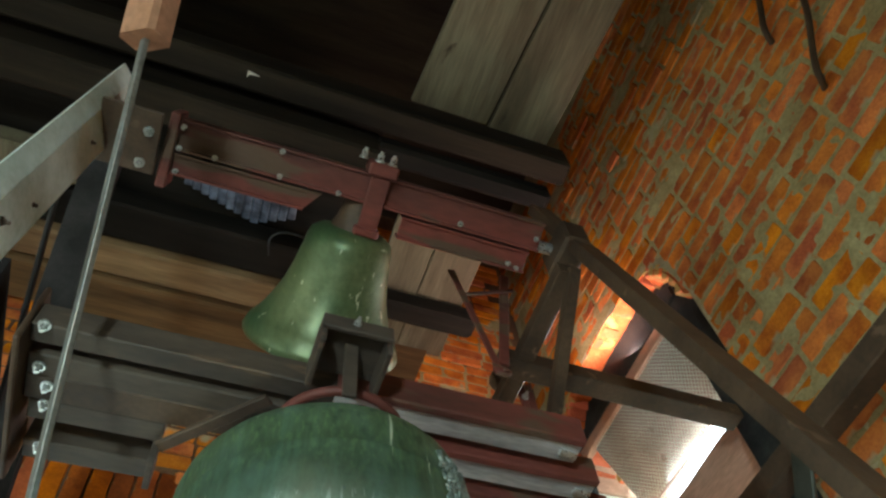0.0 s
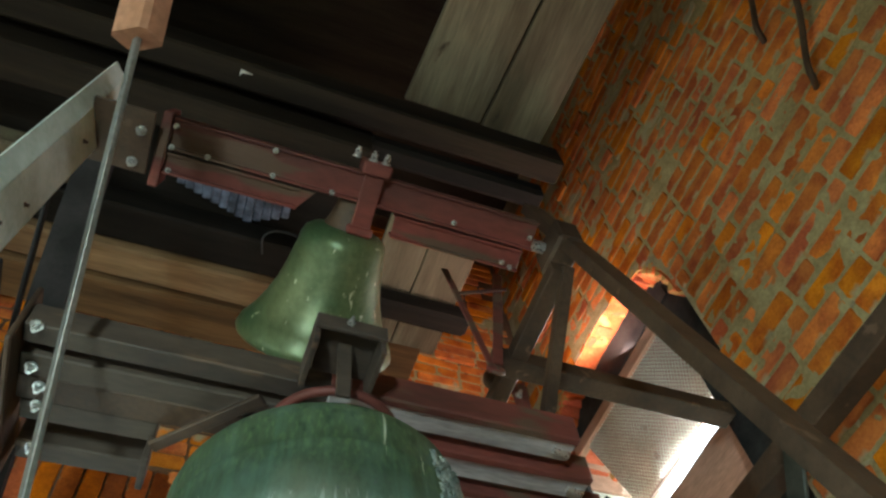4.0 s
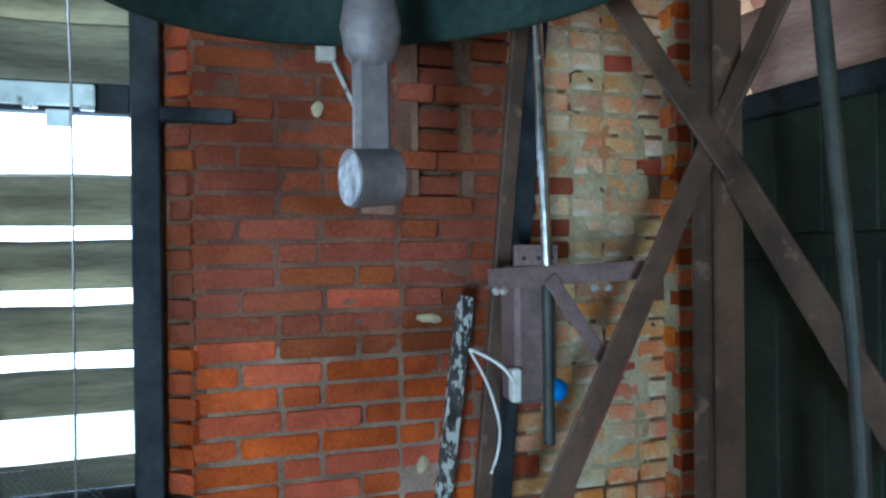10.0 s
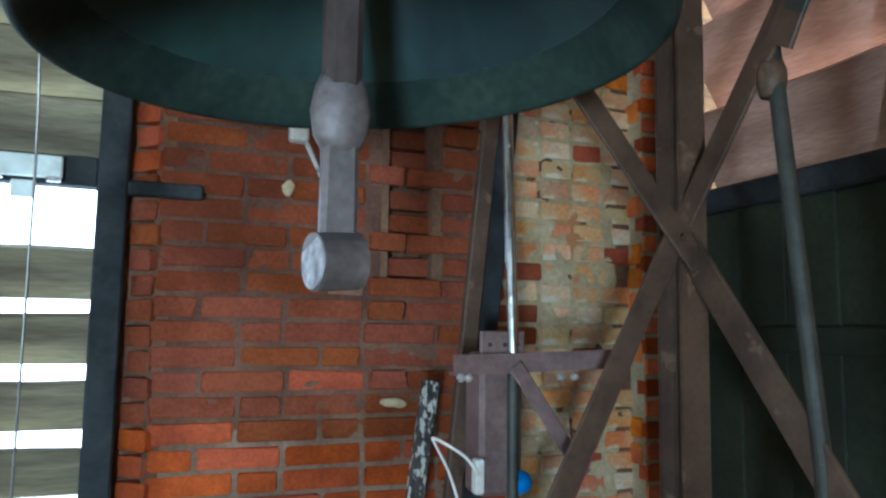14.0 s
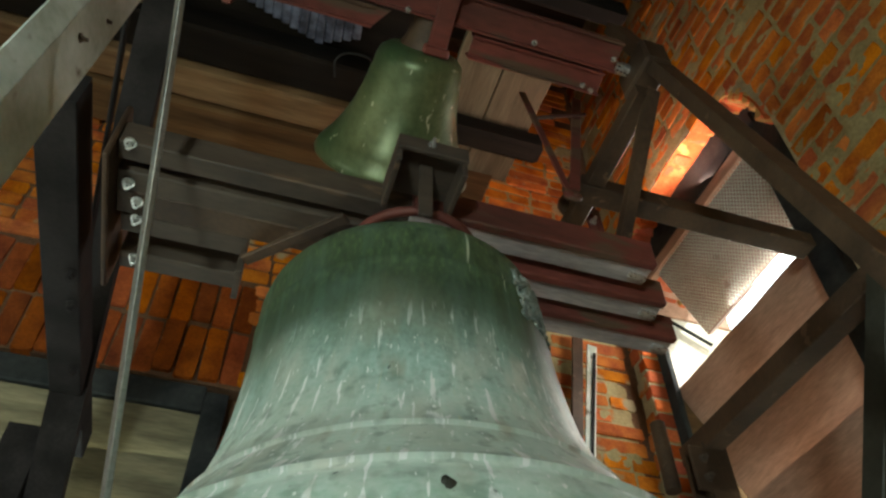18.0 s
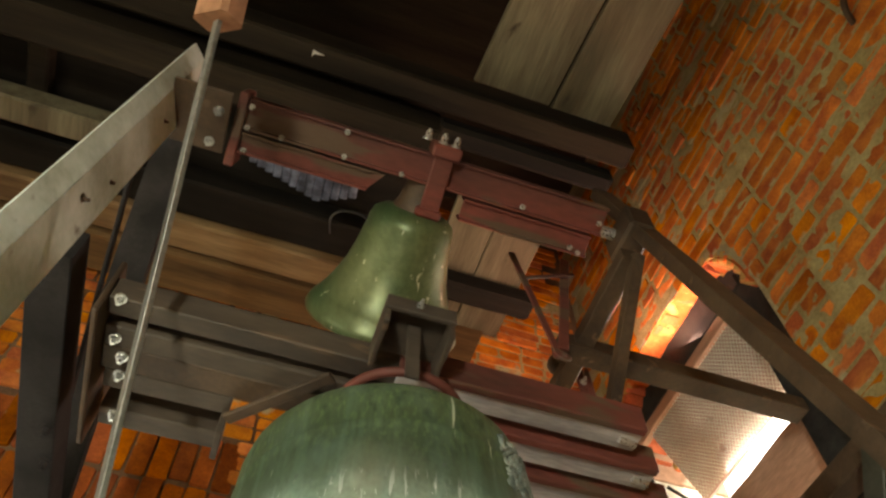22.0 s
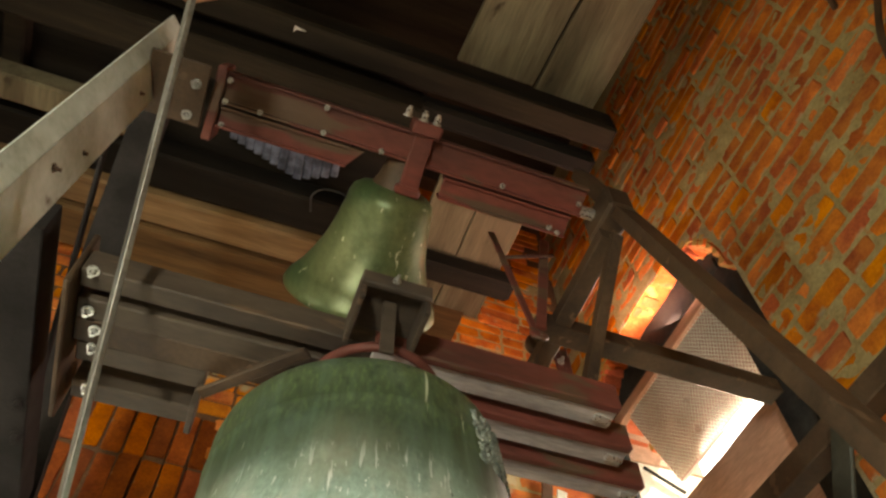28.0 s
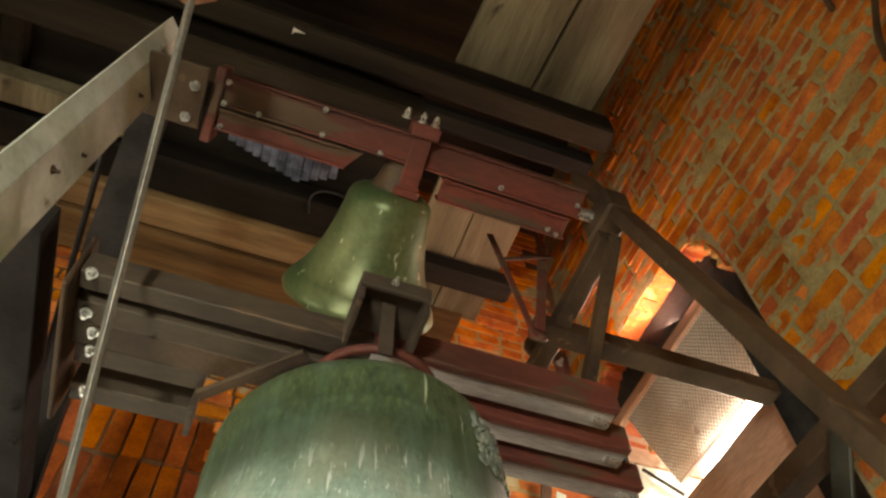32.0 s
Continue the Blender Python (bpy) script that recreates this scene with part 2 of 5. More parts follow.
def patina():
    """Green bronze: mossy at the shoulder, a dark band below it, pale and streaked with droppings towards the lip."""
    m = bpy.data.materials.new("bronze_patina")
    m.use_nodes = True
    n, l = m.node_tree.nodes, m.node_tree.links
    bsdf = n["Principled BSDF"]
    tc = n.new("ShaderNodeTexCoord")
    sep = n.new("ShaderNodeSeparateXYZ")
    l.new(tc.outputs["Object"], sep.inputs[0])

    def calc(op, a, c):
        r = n.new("ShaderNodeMath")
        r.operation = op
        for i, v in enumerate((a, c)):
            if isinstance(v, float):
                r.inputs[i].default_value = v
            else:
                l.new(v, r.inputs[i])
        return r.outputs[0]

    # drips run down the profile: round the bell, then along height less radius
    px, py = calc("SUBTRACT", sep.outputs["X"], 0.312), calc("SUBTRACT", 1.149, sep.outputs["Y"])
    rad = calc("SQRT", calc("ADD", calc("MULTIPLY", px, px), calc("MULTIPLY", py, py)), 0.0)
    drip = n.new("ShaderNodeCombineXYZ")
    l.new(calc("MULTIPLY", calc("ARCTAN2", px, py), 0.40), drip.inputs[0])
    l.new(calc("SUBTRACT", sep.outputs["Z"], calc("MULTIPLY", rad, 1.2)), drip.inputs[2])

    def noise_at(scale, stretch, detail=4):
        mp = n.new("ShaderNodeMapping")
        mp.inputs["Scale"].default_value = stretch
        l.new(drip.outputs[0], mp.inputs[0])
        t = n.new("ShaderNodeTexNoise")
        t.inputs["Scale"].default_value, t.inputs["Detail"].default_value = scale, detail
        l.new(mp.outputs[0], t.inputs["Vector"])
        return t.outputs["Fac"]

    def mapped(value, a, c, lo=0.0, hi=1.0):
        r = n.new("ShaderNodeMapRange")
        r.inputs["From Min"].default_value, r.inputs["From Max"].default_value = a, c
        r.inputs["To Min"].default_value, r.inputs["To Max"].default_value = lo, hi
        l.new(value, r.inputs[0])
        return r.outputs[0]

    def times(a, c):
        r = n.new("ShaderNodeMath")
        r.operation = "MULTIPLY"
        l.new(a, r.inputs[0])
        l.new(c, r.inputs[1])
        return r.outputs[0]

    def over(base, fac, col):
        mx = n.new("ShaderNodeMixRGB")
        l.new(fac, mx.inputs[0])
        l.new(base, mx.inputs[1])
        mx.inputs[2].default_value = (*col, 1)
        return mx.outputs[0]

    wob = noise_at(7, (1, 1, 0.35), 5)
    h = n.new("ShaderNodeMath")
    h.operation = "MULTIPLY_ADD"
    h.inputs[1].default_value = 0.16
    l.new(wob, h.inputs[0])
    l.new(sep.outputs["Z"], h.inputs[2])
    ramp = n.new("ShaderNodeValToRGB")
    cr = ramp.color_ramp
    cr.elements[0].position, cr.elements[0].color = 0.0, (0.38, 0.56, 0.47, 1)
    cr.elements[1].position, cr.elements[1].color = 1.0, (0.13, 0.18, 0.09, 1)
    for p, c in ((0.10, (0.66, 0.78, 0.69, 1)), (0.28, (0.67, 0.79, 0.70, 1)), (0.44, (0.45, 0.62, 0.55, 1)), (0.53, (0.24, 0.34, 0.28, 1)), (0.60, (0.095, 0.140, 0.095, 1)), (0.68, (0.048, 0.078, 0.043, 1)), (0.80, (0.075, 0.112, 0.056, 1))):
        e = cr.elements.new(p)
        e.color = c
    l.new(mapped(h.outputs[0], 2.04, 2.82), ramp.inputs[0])
    fine = noise_at(95, (1, 1, 0.7), 6)
    ov = n.new("ShaderNodeMixRGB")
    ov.blend_type, ov.inputs[0].default_value = "OVERLAY", 0.55
    l.new(ramp.outputs[0], ov.inputs[1])
    l.new(fine, ov.inputs[2])
    out = ov.outputs[0]
    # broad runs of lighter and darker green
    out = over(out, mapped(noise_at(16, (1, 1, 0.08), 4), 0.54, 0.74, 0.0, 0.30), (0.22, 0.40, 0.30))
    out = over(out, mapped(noise_at(24, (1, 1, 0.16), 5), 0.56, 0.72, 0.0, 0.35), (0.16, 0.24, 0.15))
    moss = mapped(h.outputs[0], 2.52, 2.66)
    out = over(out, times(mapped(noise_at(75, (1, 1, 0.55), 8), 0.50, 0.66, 0.0, 0.5), moss), (0.17, 0.26, 0.10))
    out = over(out, times(mapped(noise_at(30, (1, 1, 0.7), 8), 0.54, 0.66, 0.0, 0.8), moss), (0.030, 0.055, 0.030))
    out = over(out, mapped(noise_at(9, (1, 1, 0.7), 9), 0.52, 0.68, 0.0, 0.30), (0.14, 0.22, 0.19))
    out = over(out, times(mapped(noise_at(6, (1, 1, 0.6), 6), 0.50, 0.70, 0.0, 0.40), mapped(sep.outputs["Z"], 2.52, 2.40)), (0.44, 0.38, 0.27))
    # stains and droppings: many on the waist, few on the shoulder
    waist = mapped(sep.outputs["Z"], 2.44, 2.30)
    out = over(out, times(mapped(noise_at(11, (1, 1, 0.4), 9), 0.53, 0.66, 0.0, 0.5), waist), (0.62, 0.64, 0.55))
    out = over(out, times(mapped(noise_at(13, (1, 1, 0.5), 5), 0.58, 0.72, 0.0, 0.8), waist), (0.70, 0.72, 0.63))
    out = over(out, times(mapped(noise_at(70, (1, 1, 0.10), 3), 0.622, 0.642), waist), (0.92, 0.95, 0.93))
    out = over(out, times(mapped(noise_at(33, (1, 1, 0.17), 3), 0.632, 0.652), waist), (0.92, 0.95, 0.92))
    out = over(out, times(mapped(noise_at(30, (1, 1, 0.8), 6), 0.53, 0.66, 0.0, 0.65), waist), (0.24, 0.33, 0.27))
    out = over(out, times(mapped(noise_at(17, (1, 1, 0.3), 6), 0.60, 0.72, 0.0, 0.6), waist), (0.34, 0.32, 0.22))
    out = over(out, times(mapped(noise_at(95, (1, 1, 0.35), 3), 0.645, 0.67), waist), (0.90, 0.93, 0.90))
    out = over(out, mapped(noise_at(62, (1, 1, 0.09), 2), 0.69, 0.72, 0.0, 0.8), (0.62, 0.68, 0.50))
    out = over(out, mapped(noise_at(48, (1, 1, 0.5), 3), 0.70, 0.73, 0.0, 0.8), (0.10, 0.12, 0.11))
    l.new(out, bsdf.inputs["Base Color"])
    bsdf.inputs["Metallic"].default_value = 0.1
    l.new(mapped(fine, 0.2, 0.8, 0.40, 0.66), bsdf.inputs["Roughness"])
    bp = n.new("ShaderNodeBump")
    bp.inputs["Strength"].default_value, bp.inputs["Distance"].default_value = 0.12, 0.003
    l.new(noise_at(22, (1, 1, 0.5), 6), bp.inputs["Height"])
    l.new(bp.outputs[0], bsdf.inputs["Normal"])
    return m


BRONZE = patina()
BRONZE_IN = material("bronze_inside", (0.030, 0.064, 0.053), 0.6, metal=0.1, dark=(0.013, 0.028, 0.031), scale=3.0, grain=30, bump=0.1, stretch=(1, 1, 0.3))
BRONZE_ORN = material("bronze_ornament", (0.33, 0.38, 0.34), 0.35, metal=0.3, dark=(0.10, 0.14, 0.12), scale=30, grain=60, bump=0.2)
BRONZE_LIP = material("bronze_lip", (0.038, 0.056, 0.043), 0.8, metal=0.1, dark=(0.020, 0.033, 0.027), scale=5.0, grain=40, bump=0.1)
BRONZE_SMALL = material("bronze_small", (0.165, 0.195, 0.090), 0.36, metal=0.3, dark=(0.075, 0.125, 0.055), scale=6, grain=60, bump=0.1, stretch=(1, 1, 0.5), spots=((0.62, 0.64, 0.44), 60, (1, 0.35, 0.5), 0.655))
STEEL = material("steel_brown_paint", (0.110, 0.069, 0.041), 0.55, metal=0.1, dark=(0.054, 0.034, 0.022), scale=6, grain=70, bump=0.35, spots=((0.165, 0.105, 0.065), 14.0, (1, 1, 1), 0.65))
# Darker than the clapper's iron: shade inside the bell put into the colour.
SHANK = material("clapper_shaded", (0.085, 0.065, 0.055), 0.75, metal=0.1, dark=(0.040, 0.030, 0.027), scale=9, grain=70, bump=0.35, stretch=(1, 1, 0.4))
# Near-black copy of the steel: the left truss's shade is put in.
STEEL_BLACK = material("steel_near_black", (0.034, 0.030, 0.030), 0.75, dark=(0.016, 0.014, 0.014), scale=8, grain=90, bump=0.2)
STEEL_GREY = material("steel_grey_paint", (0.108, 0.082, 0.060), 0.6, metal=0.1, dark=(0.05, 0.038, 0.031), scale=6, grain=70, bump=0.35, stretch=(0.3, 1, 1), spots=((0.15, 0.10, 0.065), 13.0, (0.3, 1, 1), 0.63))
STEEL_RED = material("steel_red_lead", (0.26, 0.066, 0.050), 0.55, metal=0.05, dark=(0.090, 0.036, 0.028), scale=5, grain=60, bump=0.35, amount=0.8, stretch=(0.35, 1, 1), spots=((0.13, 0.080, 0.052), 11.0, (0.25, 1, 1), 0.55))
GALV = material("steel_galvanised", (0.78, 0.86, 0.80), 0.45, metal=0.1, dark=(0.50, 0.56, 0.48), scale=7, grain=60, bump=0.12, spots=((0.2, 0.17, 0.12), 9, (1, 1, 1), 0.66))
ROD_STEEL = material("rod_steel", (0.30, 0.30, 0.28), 0.35, metal=0.6, dark=(0.25, 0.25, 0.23), scale=12, grain=80, bump=0.1)
PIPE = material("pipe_grey_green", (0.060, 0.062, 0.048), 0.55, metal=0.2, dark=(0.032, 0.034, 0.026), scale=9, grain=80, bump=0.2)
BRIGHT = material("bright_steel", (0.75, 0.76, 0.74), 0.3, metal=0.8, dark=(0.5, 0.5, 0.48), scale=20, grain=120, bump=0.1)
WORN = material("worn_iron", (0.52, 0.51, 0.50), 0.65, metal=0.3, dark=(0.20, 0.19, 0.19), scale=38, grain=90, bump=0.5, amount=0.5)
# Paler than the beams' grey: window light on the undersides is painted in.
FLANGE_GREY = material("flange_lit_grey", (0.64, 0.60, 0.58), 0.5, metal=0.2, dark=(0.26, 0.23, 0.22), scale=7, grain=70, bump=0.15, stretch=(0.4, 2, 2))
CHROME = material("chrome_tube", (0.66, 0.70, 0.70), 0.2, metal=1.0, dark=(0.5, 0.53, 0.53), scale=14, grain=60, bump=0.03)
IRON = material("clapper_iron", (0.200, 0.172, 0.160), 0.55, metal=0.3, dark=(0.105, 0.088, 0.080), scale=8, grain=70, bump=0.25)
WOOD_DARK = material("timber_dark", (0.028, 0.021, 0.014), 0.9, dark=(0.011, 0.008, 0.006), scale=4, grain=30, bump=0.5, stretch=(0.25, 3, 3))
WOOD_PALE = material("timber_pale", (0.30, 0.20, 0.105), 0.8, dark=(0.15, 0.09, 0.048), scale=4, grain=34, bump=0.4, stretch=(0.25, 3, 3))
BLOCK_WOOD = material("block_wood", (0.55, 0.30, 0.19), 0.75, dark=(0.38, 0.19, 0.11), scale=8, grain=40, bump=0.2)
WOOD_BROWN = material("timber_brown", (0.20, 0.12, 0.055), 0.85, dark=(0.09, 0.055, 0.028), scale=4, grain=34, bump=0.4, stretch=(0.25, 3, 3))
WOOD_GREY = material("timber_weathered", (0.19, 0.165, 0.110), 0.88, dark=(0.10, 0.082, 0.054), scale=3.5, grain=34, bump=0.5, stretch=(3, 0.25, 3), spots=((0.06, 0.045, 0.03), 9.0, (1, 0.5, 1), 0.68))
LOUVRE = material("louvre_brown", (0.54, 0.345, 0.255), 0.7, dark=(0.36, 0.215, 0.155), scale=4, grain=50, bump=0.35, stretch=(3, 0.4, 3))
LOUVRE_PINK = material("louvre_pinkish", (0.46, 0.34, 0.31), 0.7, dark=(0.32, 0.235, 0.21), scale=4, grain=50, bump=0.35, stretch=(3, 0.4, 3))
LOUVRE_OLIVE = material("louvre_olive", (0.30, 0.27, 0.17), 0.8, dark=(0.13, 0.115, 0.075), scale=4, grain=40, bump=0.4, stretch=(0.4, 3, 3))
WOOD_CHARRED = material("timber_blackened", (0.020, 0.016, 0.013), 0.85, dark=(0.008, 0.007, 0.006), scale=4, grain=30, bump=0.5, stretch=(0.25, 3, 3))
BLACK_WOOD = material("frame_blackened", (0.045, 0.05, 0.05), 0.75, dark=(0.018, 0.02, 0.022), scale=6, grain=50, bump=0.35)
PANEL = material("panel_dark_green", (0.036, 0.042, 0.026), 0.75, dark=(0.019, 0.022, 0.014), scale=3, grain=50, bump=0.3)
FLOOR = material("floor_planks", (0.22, 0.16, 0.10), 0.85, dark=(0.11, 0.08, 0.05), scale=3, grain=30, bump=0.4, stretch=(0.3, 3, 3))
STRIP_BLUE = material("strip_blue_grey", (0.15, 0.18, 0.26), 0.6, dark=(0.03, 0.036, 0.055), scale=14, grain=40, bump=0.2)
WHITE = material("white_plastic", (0.75, 0.74, 0.68), 0.5, dark=(0.6, 0.58, 0.5), scale=12, grain=50, bump=0.05)
BLUE = material("blue_plastic", (0.03, 0.22, 0.62), 0.4, dark=(0.02, 0.14, 0.42), scale=12, grain=50, bump=0.05)
MOTTLED = material("mottled_paint", (0.085, 0.075, 0.065), 0.8, dark=(0.03, 0.027, 0.024), scale=18, grain=60, bump=0.3, spots=((0.50, 0.48, 0.41), 62.0, (1, 1, 0.45), 0.52))
BROWN_CAN = material("brown_housing", (0.19, 0.13, 0.115), 0.5, dark=(0.11, 0.075, 0.065), scale=8, grain=70, bump=0.1)
GROUND = material("ground_far", (0.55, 0.53, 0.46), 0.95, dark=(0.30, 0.31, 0.22), scale=0.05, grain=1.0, bump=0.2)

# ---------------------------------------------------------------- builders


def thing(name, label, category, group="", kind="", at=(0, 0, 0)):
    e = new(name)
    e.location = at
    e.empty_display_size = 0.1
    return tagged(e, label, category, group, kind)


def finish(bm, name, mat, smooth=False):
    me = bpy.data.meshes.new(name)
    bmesh.ops.recalc_face_normals(bm, faces=bm.faces)
    if smooth:
        for f in bm.faces:
            f.smooth = True
    bm.to_mesh(me)
    bm.free()
    me.materials.append(mat)
    return me


def part(name, bm, mat, parent, label="", smooth=False):
    """One mesh object under a thing or a part; bm is in world metres."""
    o = new(name, finish(bm, name, mat, smooth))
    if parent is not None:
        o.parent = parent
        o.matrix_parent_inverse = Matrix.Translation(-base_of(parent)) if parent.type == "EMPTY" else Matrix()
    return tagged(o, label)


def base_of(o):
    v = Vector((0, 0, 0))
    while o is not None:
        v += o.location
        o = o.parent
    return v


def single(name, bm, mat, label, category, group="", kind="", smooth=False):
    o = new(name, finish(bm, name, mat, smooth))
    return tagged(o, label, category, group, kind)


def box(lo, hi, bevel=0.004, bm=None):
    bm = bm or bmesh.new()
    c = [(a + b) / 2 for a, b in zip(lo, hi)]
    s = [abs(b - a) for a, b in zip(lo, hi)]
    made = bmesh.ops.create_cube(bm, size=1, matrix=Matrix.Translation(c) @ Matrix.Diagonal((*s, 1)))
    if bevel:
        es = list({e for v in made["verts"] for e in v.link_edges})
        bmesh.ops.bevel(bm, geom=es, offset=min(bevel, min(s) * 0.3), segments=1, affect="EDGES")
    return bm


def along(p, q, up=(0, 0, 1)):
    """A frame at p whose z runs to q, y near up."""
    p, q = Vector(p), Vector(q)
    z = (q - p).normalized()
    x = Vector(up).cross(z)
    if x.length < 1e-4:
        x = Vector((1, 0, 0))
    x.normalize()
    y = z.cross(x)
    m = Matrix((x, y, z)).transposed().to_4x4()
    m.translation = p
    return m, (q - p).length


def sweep(profile, p, q, up=(0, 0, 1), bm=None, bevel=0.0):
    """A closed profile of (x, y) carried straight from p to q."""
    bm = bm or bmesh.new()
    m, n = along(p, q, up)
    a = [bm.verts.new(m @ Vector((x, y, 0))) for x, y in profile]
    b = [bm.verts.new(m @ Vector((x, y, n))) for x, y in profile]
    k = len(profile)
    bm.faces.new(a[::-1])
    bm.faces.new(b)
    for i in range(k):
        bm.faces.new((a[i], a[(i + 1) % k], b[(i + 1) % k], b[i]))
    return bm


def rect(w, h, c=0.003):
    w, h = w / 2, h / 2
    return [(-w + c, -h), (w - c, -h), (w, -h + c), (w, h - c), (w - c, h), (-w + c, h), (-w, h - c), (-w, -h + c)]


def angle_iron(w, h, t):
    return [(0, 0), (w, 0), (w, t), (t, t), (t, h), (0, h)]


def channel(w, h, t):
    return [(0, 0), (w, 0), (w, t), (t, t), (t, h - t), (w, h - t), (w, h), (0, h)]


def i_beam(w, h, t):
    w, h, s = w / 2, h / 2, t / 2
    return [(-w, -h), (w, -h), (w, -h + t), (s, -h + t), (s, h - t), (w, h - t), (w, h), (-w, h), (-w, h - t), (-s, h - t), (-s, -h + t), (-w, -h + t)]


def ring(r, n=16):
    return [(r * math.cos(2 * math.pi * i / n), r * math.sin(2 * math.pi * i / n)) for i in range(n)]


def rod(p, q, r, n=16, bm=None):
    return sweep(ring(r, n), p, q, bm=bm)


def hexbolt(at, way, r=0.016, h=0.014):
    p, w = Vector(at), Vector(way).normalized()
    bm = rod(p, p + w * 0.004, r * 1.5, 14)
    rod(p + w * 0.004, p + w * (0.004 + h), r, 6, bm)
    rod(p + w * (0.004 + h), p + w * (0.012 + h), r * 0.6, 8, bm)
    return bm


def lathe(profile, m, n=72, bm=None):
    """Turns (radius, height) points round the z of m."""
    bm = bm or bmesh.new()
    rows = []
    for r, z in profile:
        if r < 1e-5:
            rows.append([bm.verts.new(m @ Vector((0, 0, z)))])
        else:
            rows.append([bm.verts.new(m @ Vector((r * math.cos(2 * math.pi * i / n), r * math.sin(2 * math.pi * i / n), z))) for i in range(n)])
    for a, b in zip(rows, rows[1:]):
        for i in range(n):
            j = (i + 1) % n
            q = [a[i % len(a)], a[j % len(a)], b[j % len(b)], b[i % len(b)]]
            q = list(dict.fromkeys(q))
            if len(q) > 2:
                bm.faces.new(q)
    return bm


def tube(points, r, n=8):
    """A round cable through the points."""
    bm = bmesh.new()
    pts = [Vector(p) for p in points]
    rows = []
    for i, p in enumerate(pts):
        d = (pts[min(i + 1, len(pts) - 1)] - pts[max(i - 1, 0)]).normalized()
        m, _ = along(p, p + d, (0.3, 0.2, 0.93))
        rows.append([bm.verts.new(m @ Vector((x, y, 0))) for x, y in ring(r, n)])
    for a, b in zip(rows, rows[1:]):
        for i in range(n):
            bm.faces.new((a[i], a[(i + 1) % n], b[(i + 1) % n], b[i]))
    bm.faces.new(rows[0][::-1])
    bm.faces.new(rows[-1])
    return bm


def bezier(pts, n=14):
    """Smooth points through a few given ones."""
    pts = [Vector(p) for p in pts]
    out = []
    for i in range(len(pts) - 1):
        p0, p1, p2, p3 = pts[max(i - 1, 0)], pts[i], pts[i + 1], pts[min(i + 2, len(pts) - 1)]
        for k in range(n):
            t = k / n
            out.append(0.5 * ((2 * p1) + (p2 - p0) * t + (2 * p0 - 5 * p1 + 4 * p2 - p3) * t * t + (3 * p1 - p0 - 3 * p2 + p3) * t ** 3))
    return out + [pts[-1]]


def torus(m, r0, r1, a0=0, a1=360, n=40, k=10):
    full = abs(a1 - a0) >= 359.9
    bm = bmesh.new()
    rows = []
    for i in range(n if full else n + 1):
        a = radians(a0 + (a1 - a0) * i / n)
        c = Vector((r0 * math.cos(a), r0 * math.sin(a), 0))
        d = c.normalized()
        rows.append([bm.verts.new(m @ (c + d * (r1 * math.cos(b)) + Vector((0, 0, r1 * math.sin(b))))) for b in [2 * math.pi * j / k for j in range(k)]])
    for i in range(n):
        a, b = rows[i], rows[(i + 1) % len(rows)]
        for j in range(k):
            bm.faces.new((a[j], a[(j + 1) % k], b[(j + 1) % k], b[j]))
    return bm


# ---------------------------------------------------------------- plan
BACK, RIGHT, LEFT, FRONT, TOP = 2.44, 1.75, -2.1, -2.1, 6.6
# back window: x range, sill, spring of the arch; right window: y range
BW0, BW1, BWS, BWA, BWR = -1.35, 0.03, 0.75, 3.29, 0.02
RW0, RW1, RWS, RWA, RWR = 1.17, 2.36, 0.35, 4.12, 0.46


def back_open(x, z):
    if not BW0 < x < BW1 or z < BWS:
        return False
    u = (x - (BW0 + BW1) / 2) / ((BW1 - BW0) / 2)
    return z < BWA + BWR * math.sqrt(max(0, 1 - u * u))


def right_open(y, z):
    if not RW0 < y < RW1 or z < RWS:
        return False
    u = abs(y - (RW0 + RW1) / 2) / ((RW1 - RW0) / 2)
    return z < RWA + RWR * max(0, 1 - u ** 2.8) ** (1 / 2.8)


def pierced_wall(name, u0, u1, place, thick, win, label, mortar=None, niche=None, bow=2.0):
    """A wall in (u, z) with one arched opening through it; place(u, z, d) gives the point at depth d."""
    a, b, s, sp, rise = win
    bm = bmesh.new()
    n = 28
    arch = [(a + (b - a) * i / n, sp + rise * max(0, 1 - abs(2 * i / n - 1) ** bow) ** (1 / bow)) for i in range(n + 1)]

    def slab(poly, d0=0):
        f = [bm.verts.new(place(u, z, d0)) for u, z in poly]
        g = [bm.verts.new(place(u, z, thick)) for u, z in poly]
        bm.faces.new(f)
        bm.faces.new(g[::-1])
        for i in range(len(poly)):
            j = (i + 1) % len(poly)
            bm.faces.new((f[i], f[j], g[j], g[i]))

    slab([(u0, -0.3), (a, -0.3), (a, TOP), (u0, TOP)])
    if niche:
        c, d, e, f = niche
        slab([(b, -0.3), (c, -0.3), (c, TOP), (b, TOP)])
        slab([(d, -0.3), (u1, -0.3), (u1, TOP), (d, TOP)])
        slab([(c, -0.3), (d, -0.3), (d, e), (c, e)])
        slab([(c, f), (d, f), (d, TOP), (c, TOP)])
        slab([(c, e), (d, e), (d, f), (c, f)], 0.12)
    else:
        slab([(b, -0.3), (u1, -0.3), (u1, TOP), (b, TOP)])
    slab([(a, -0.3), (b, -0.3), (b, s), (a, s)])
    for (p, zp), (q, zq) in zip(arch, arch[1:]):
        slab([(p, zp), (q, zq), (q, TOP), (p, TOP)])
    bmesh.ops.remove_doubles(bm, verts=bm.verts, dist=1e-5)
    return single(name, bm, mortar or MORTAR, label, "wall", kind="structure")


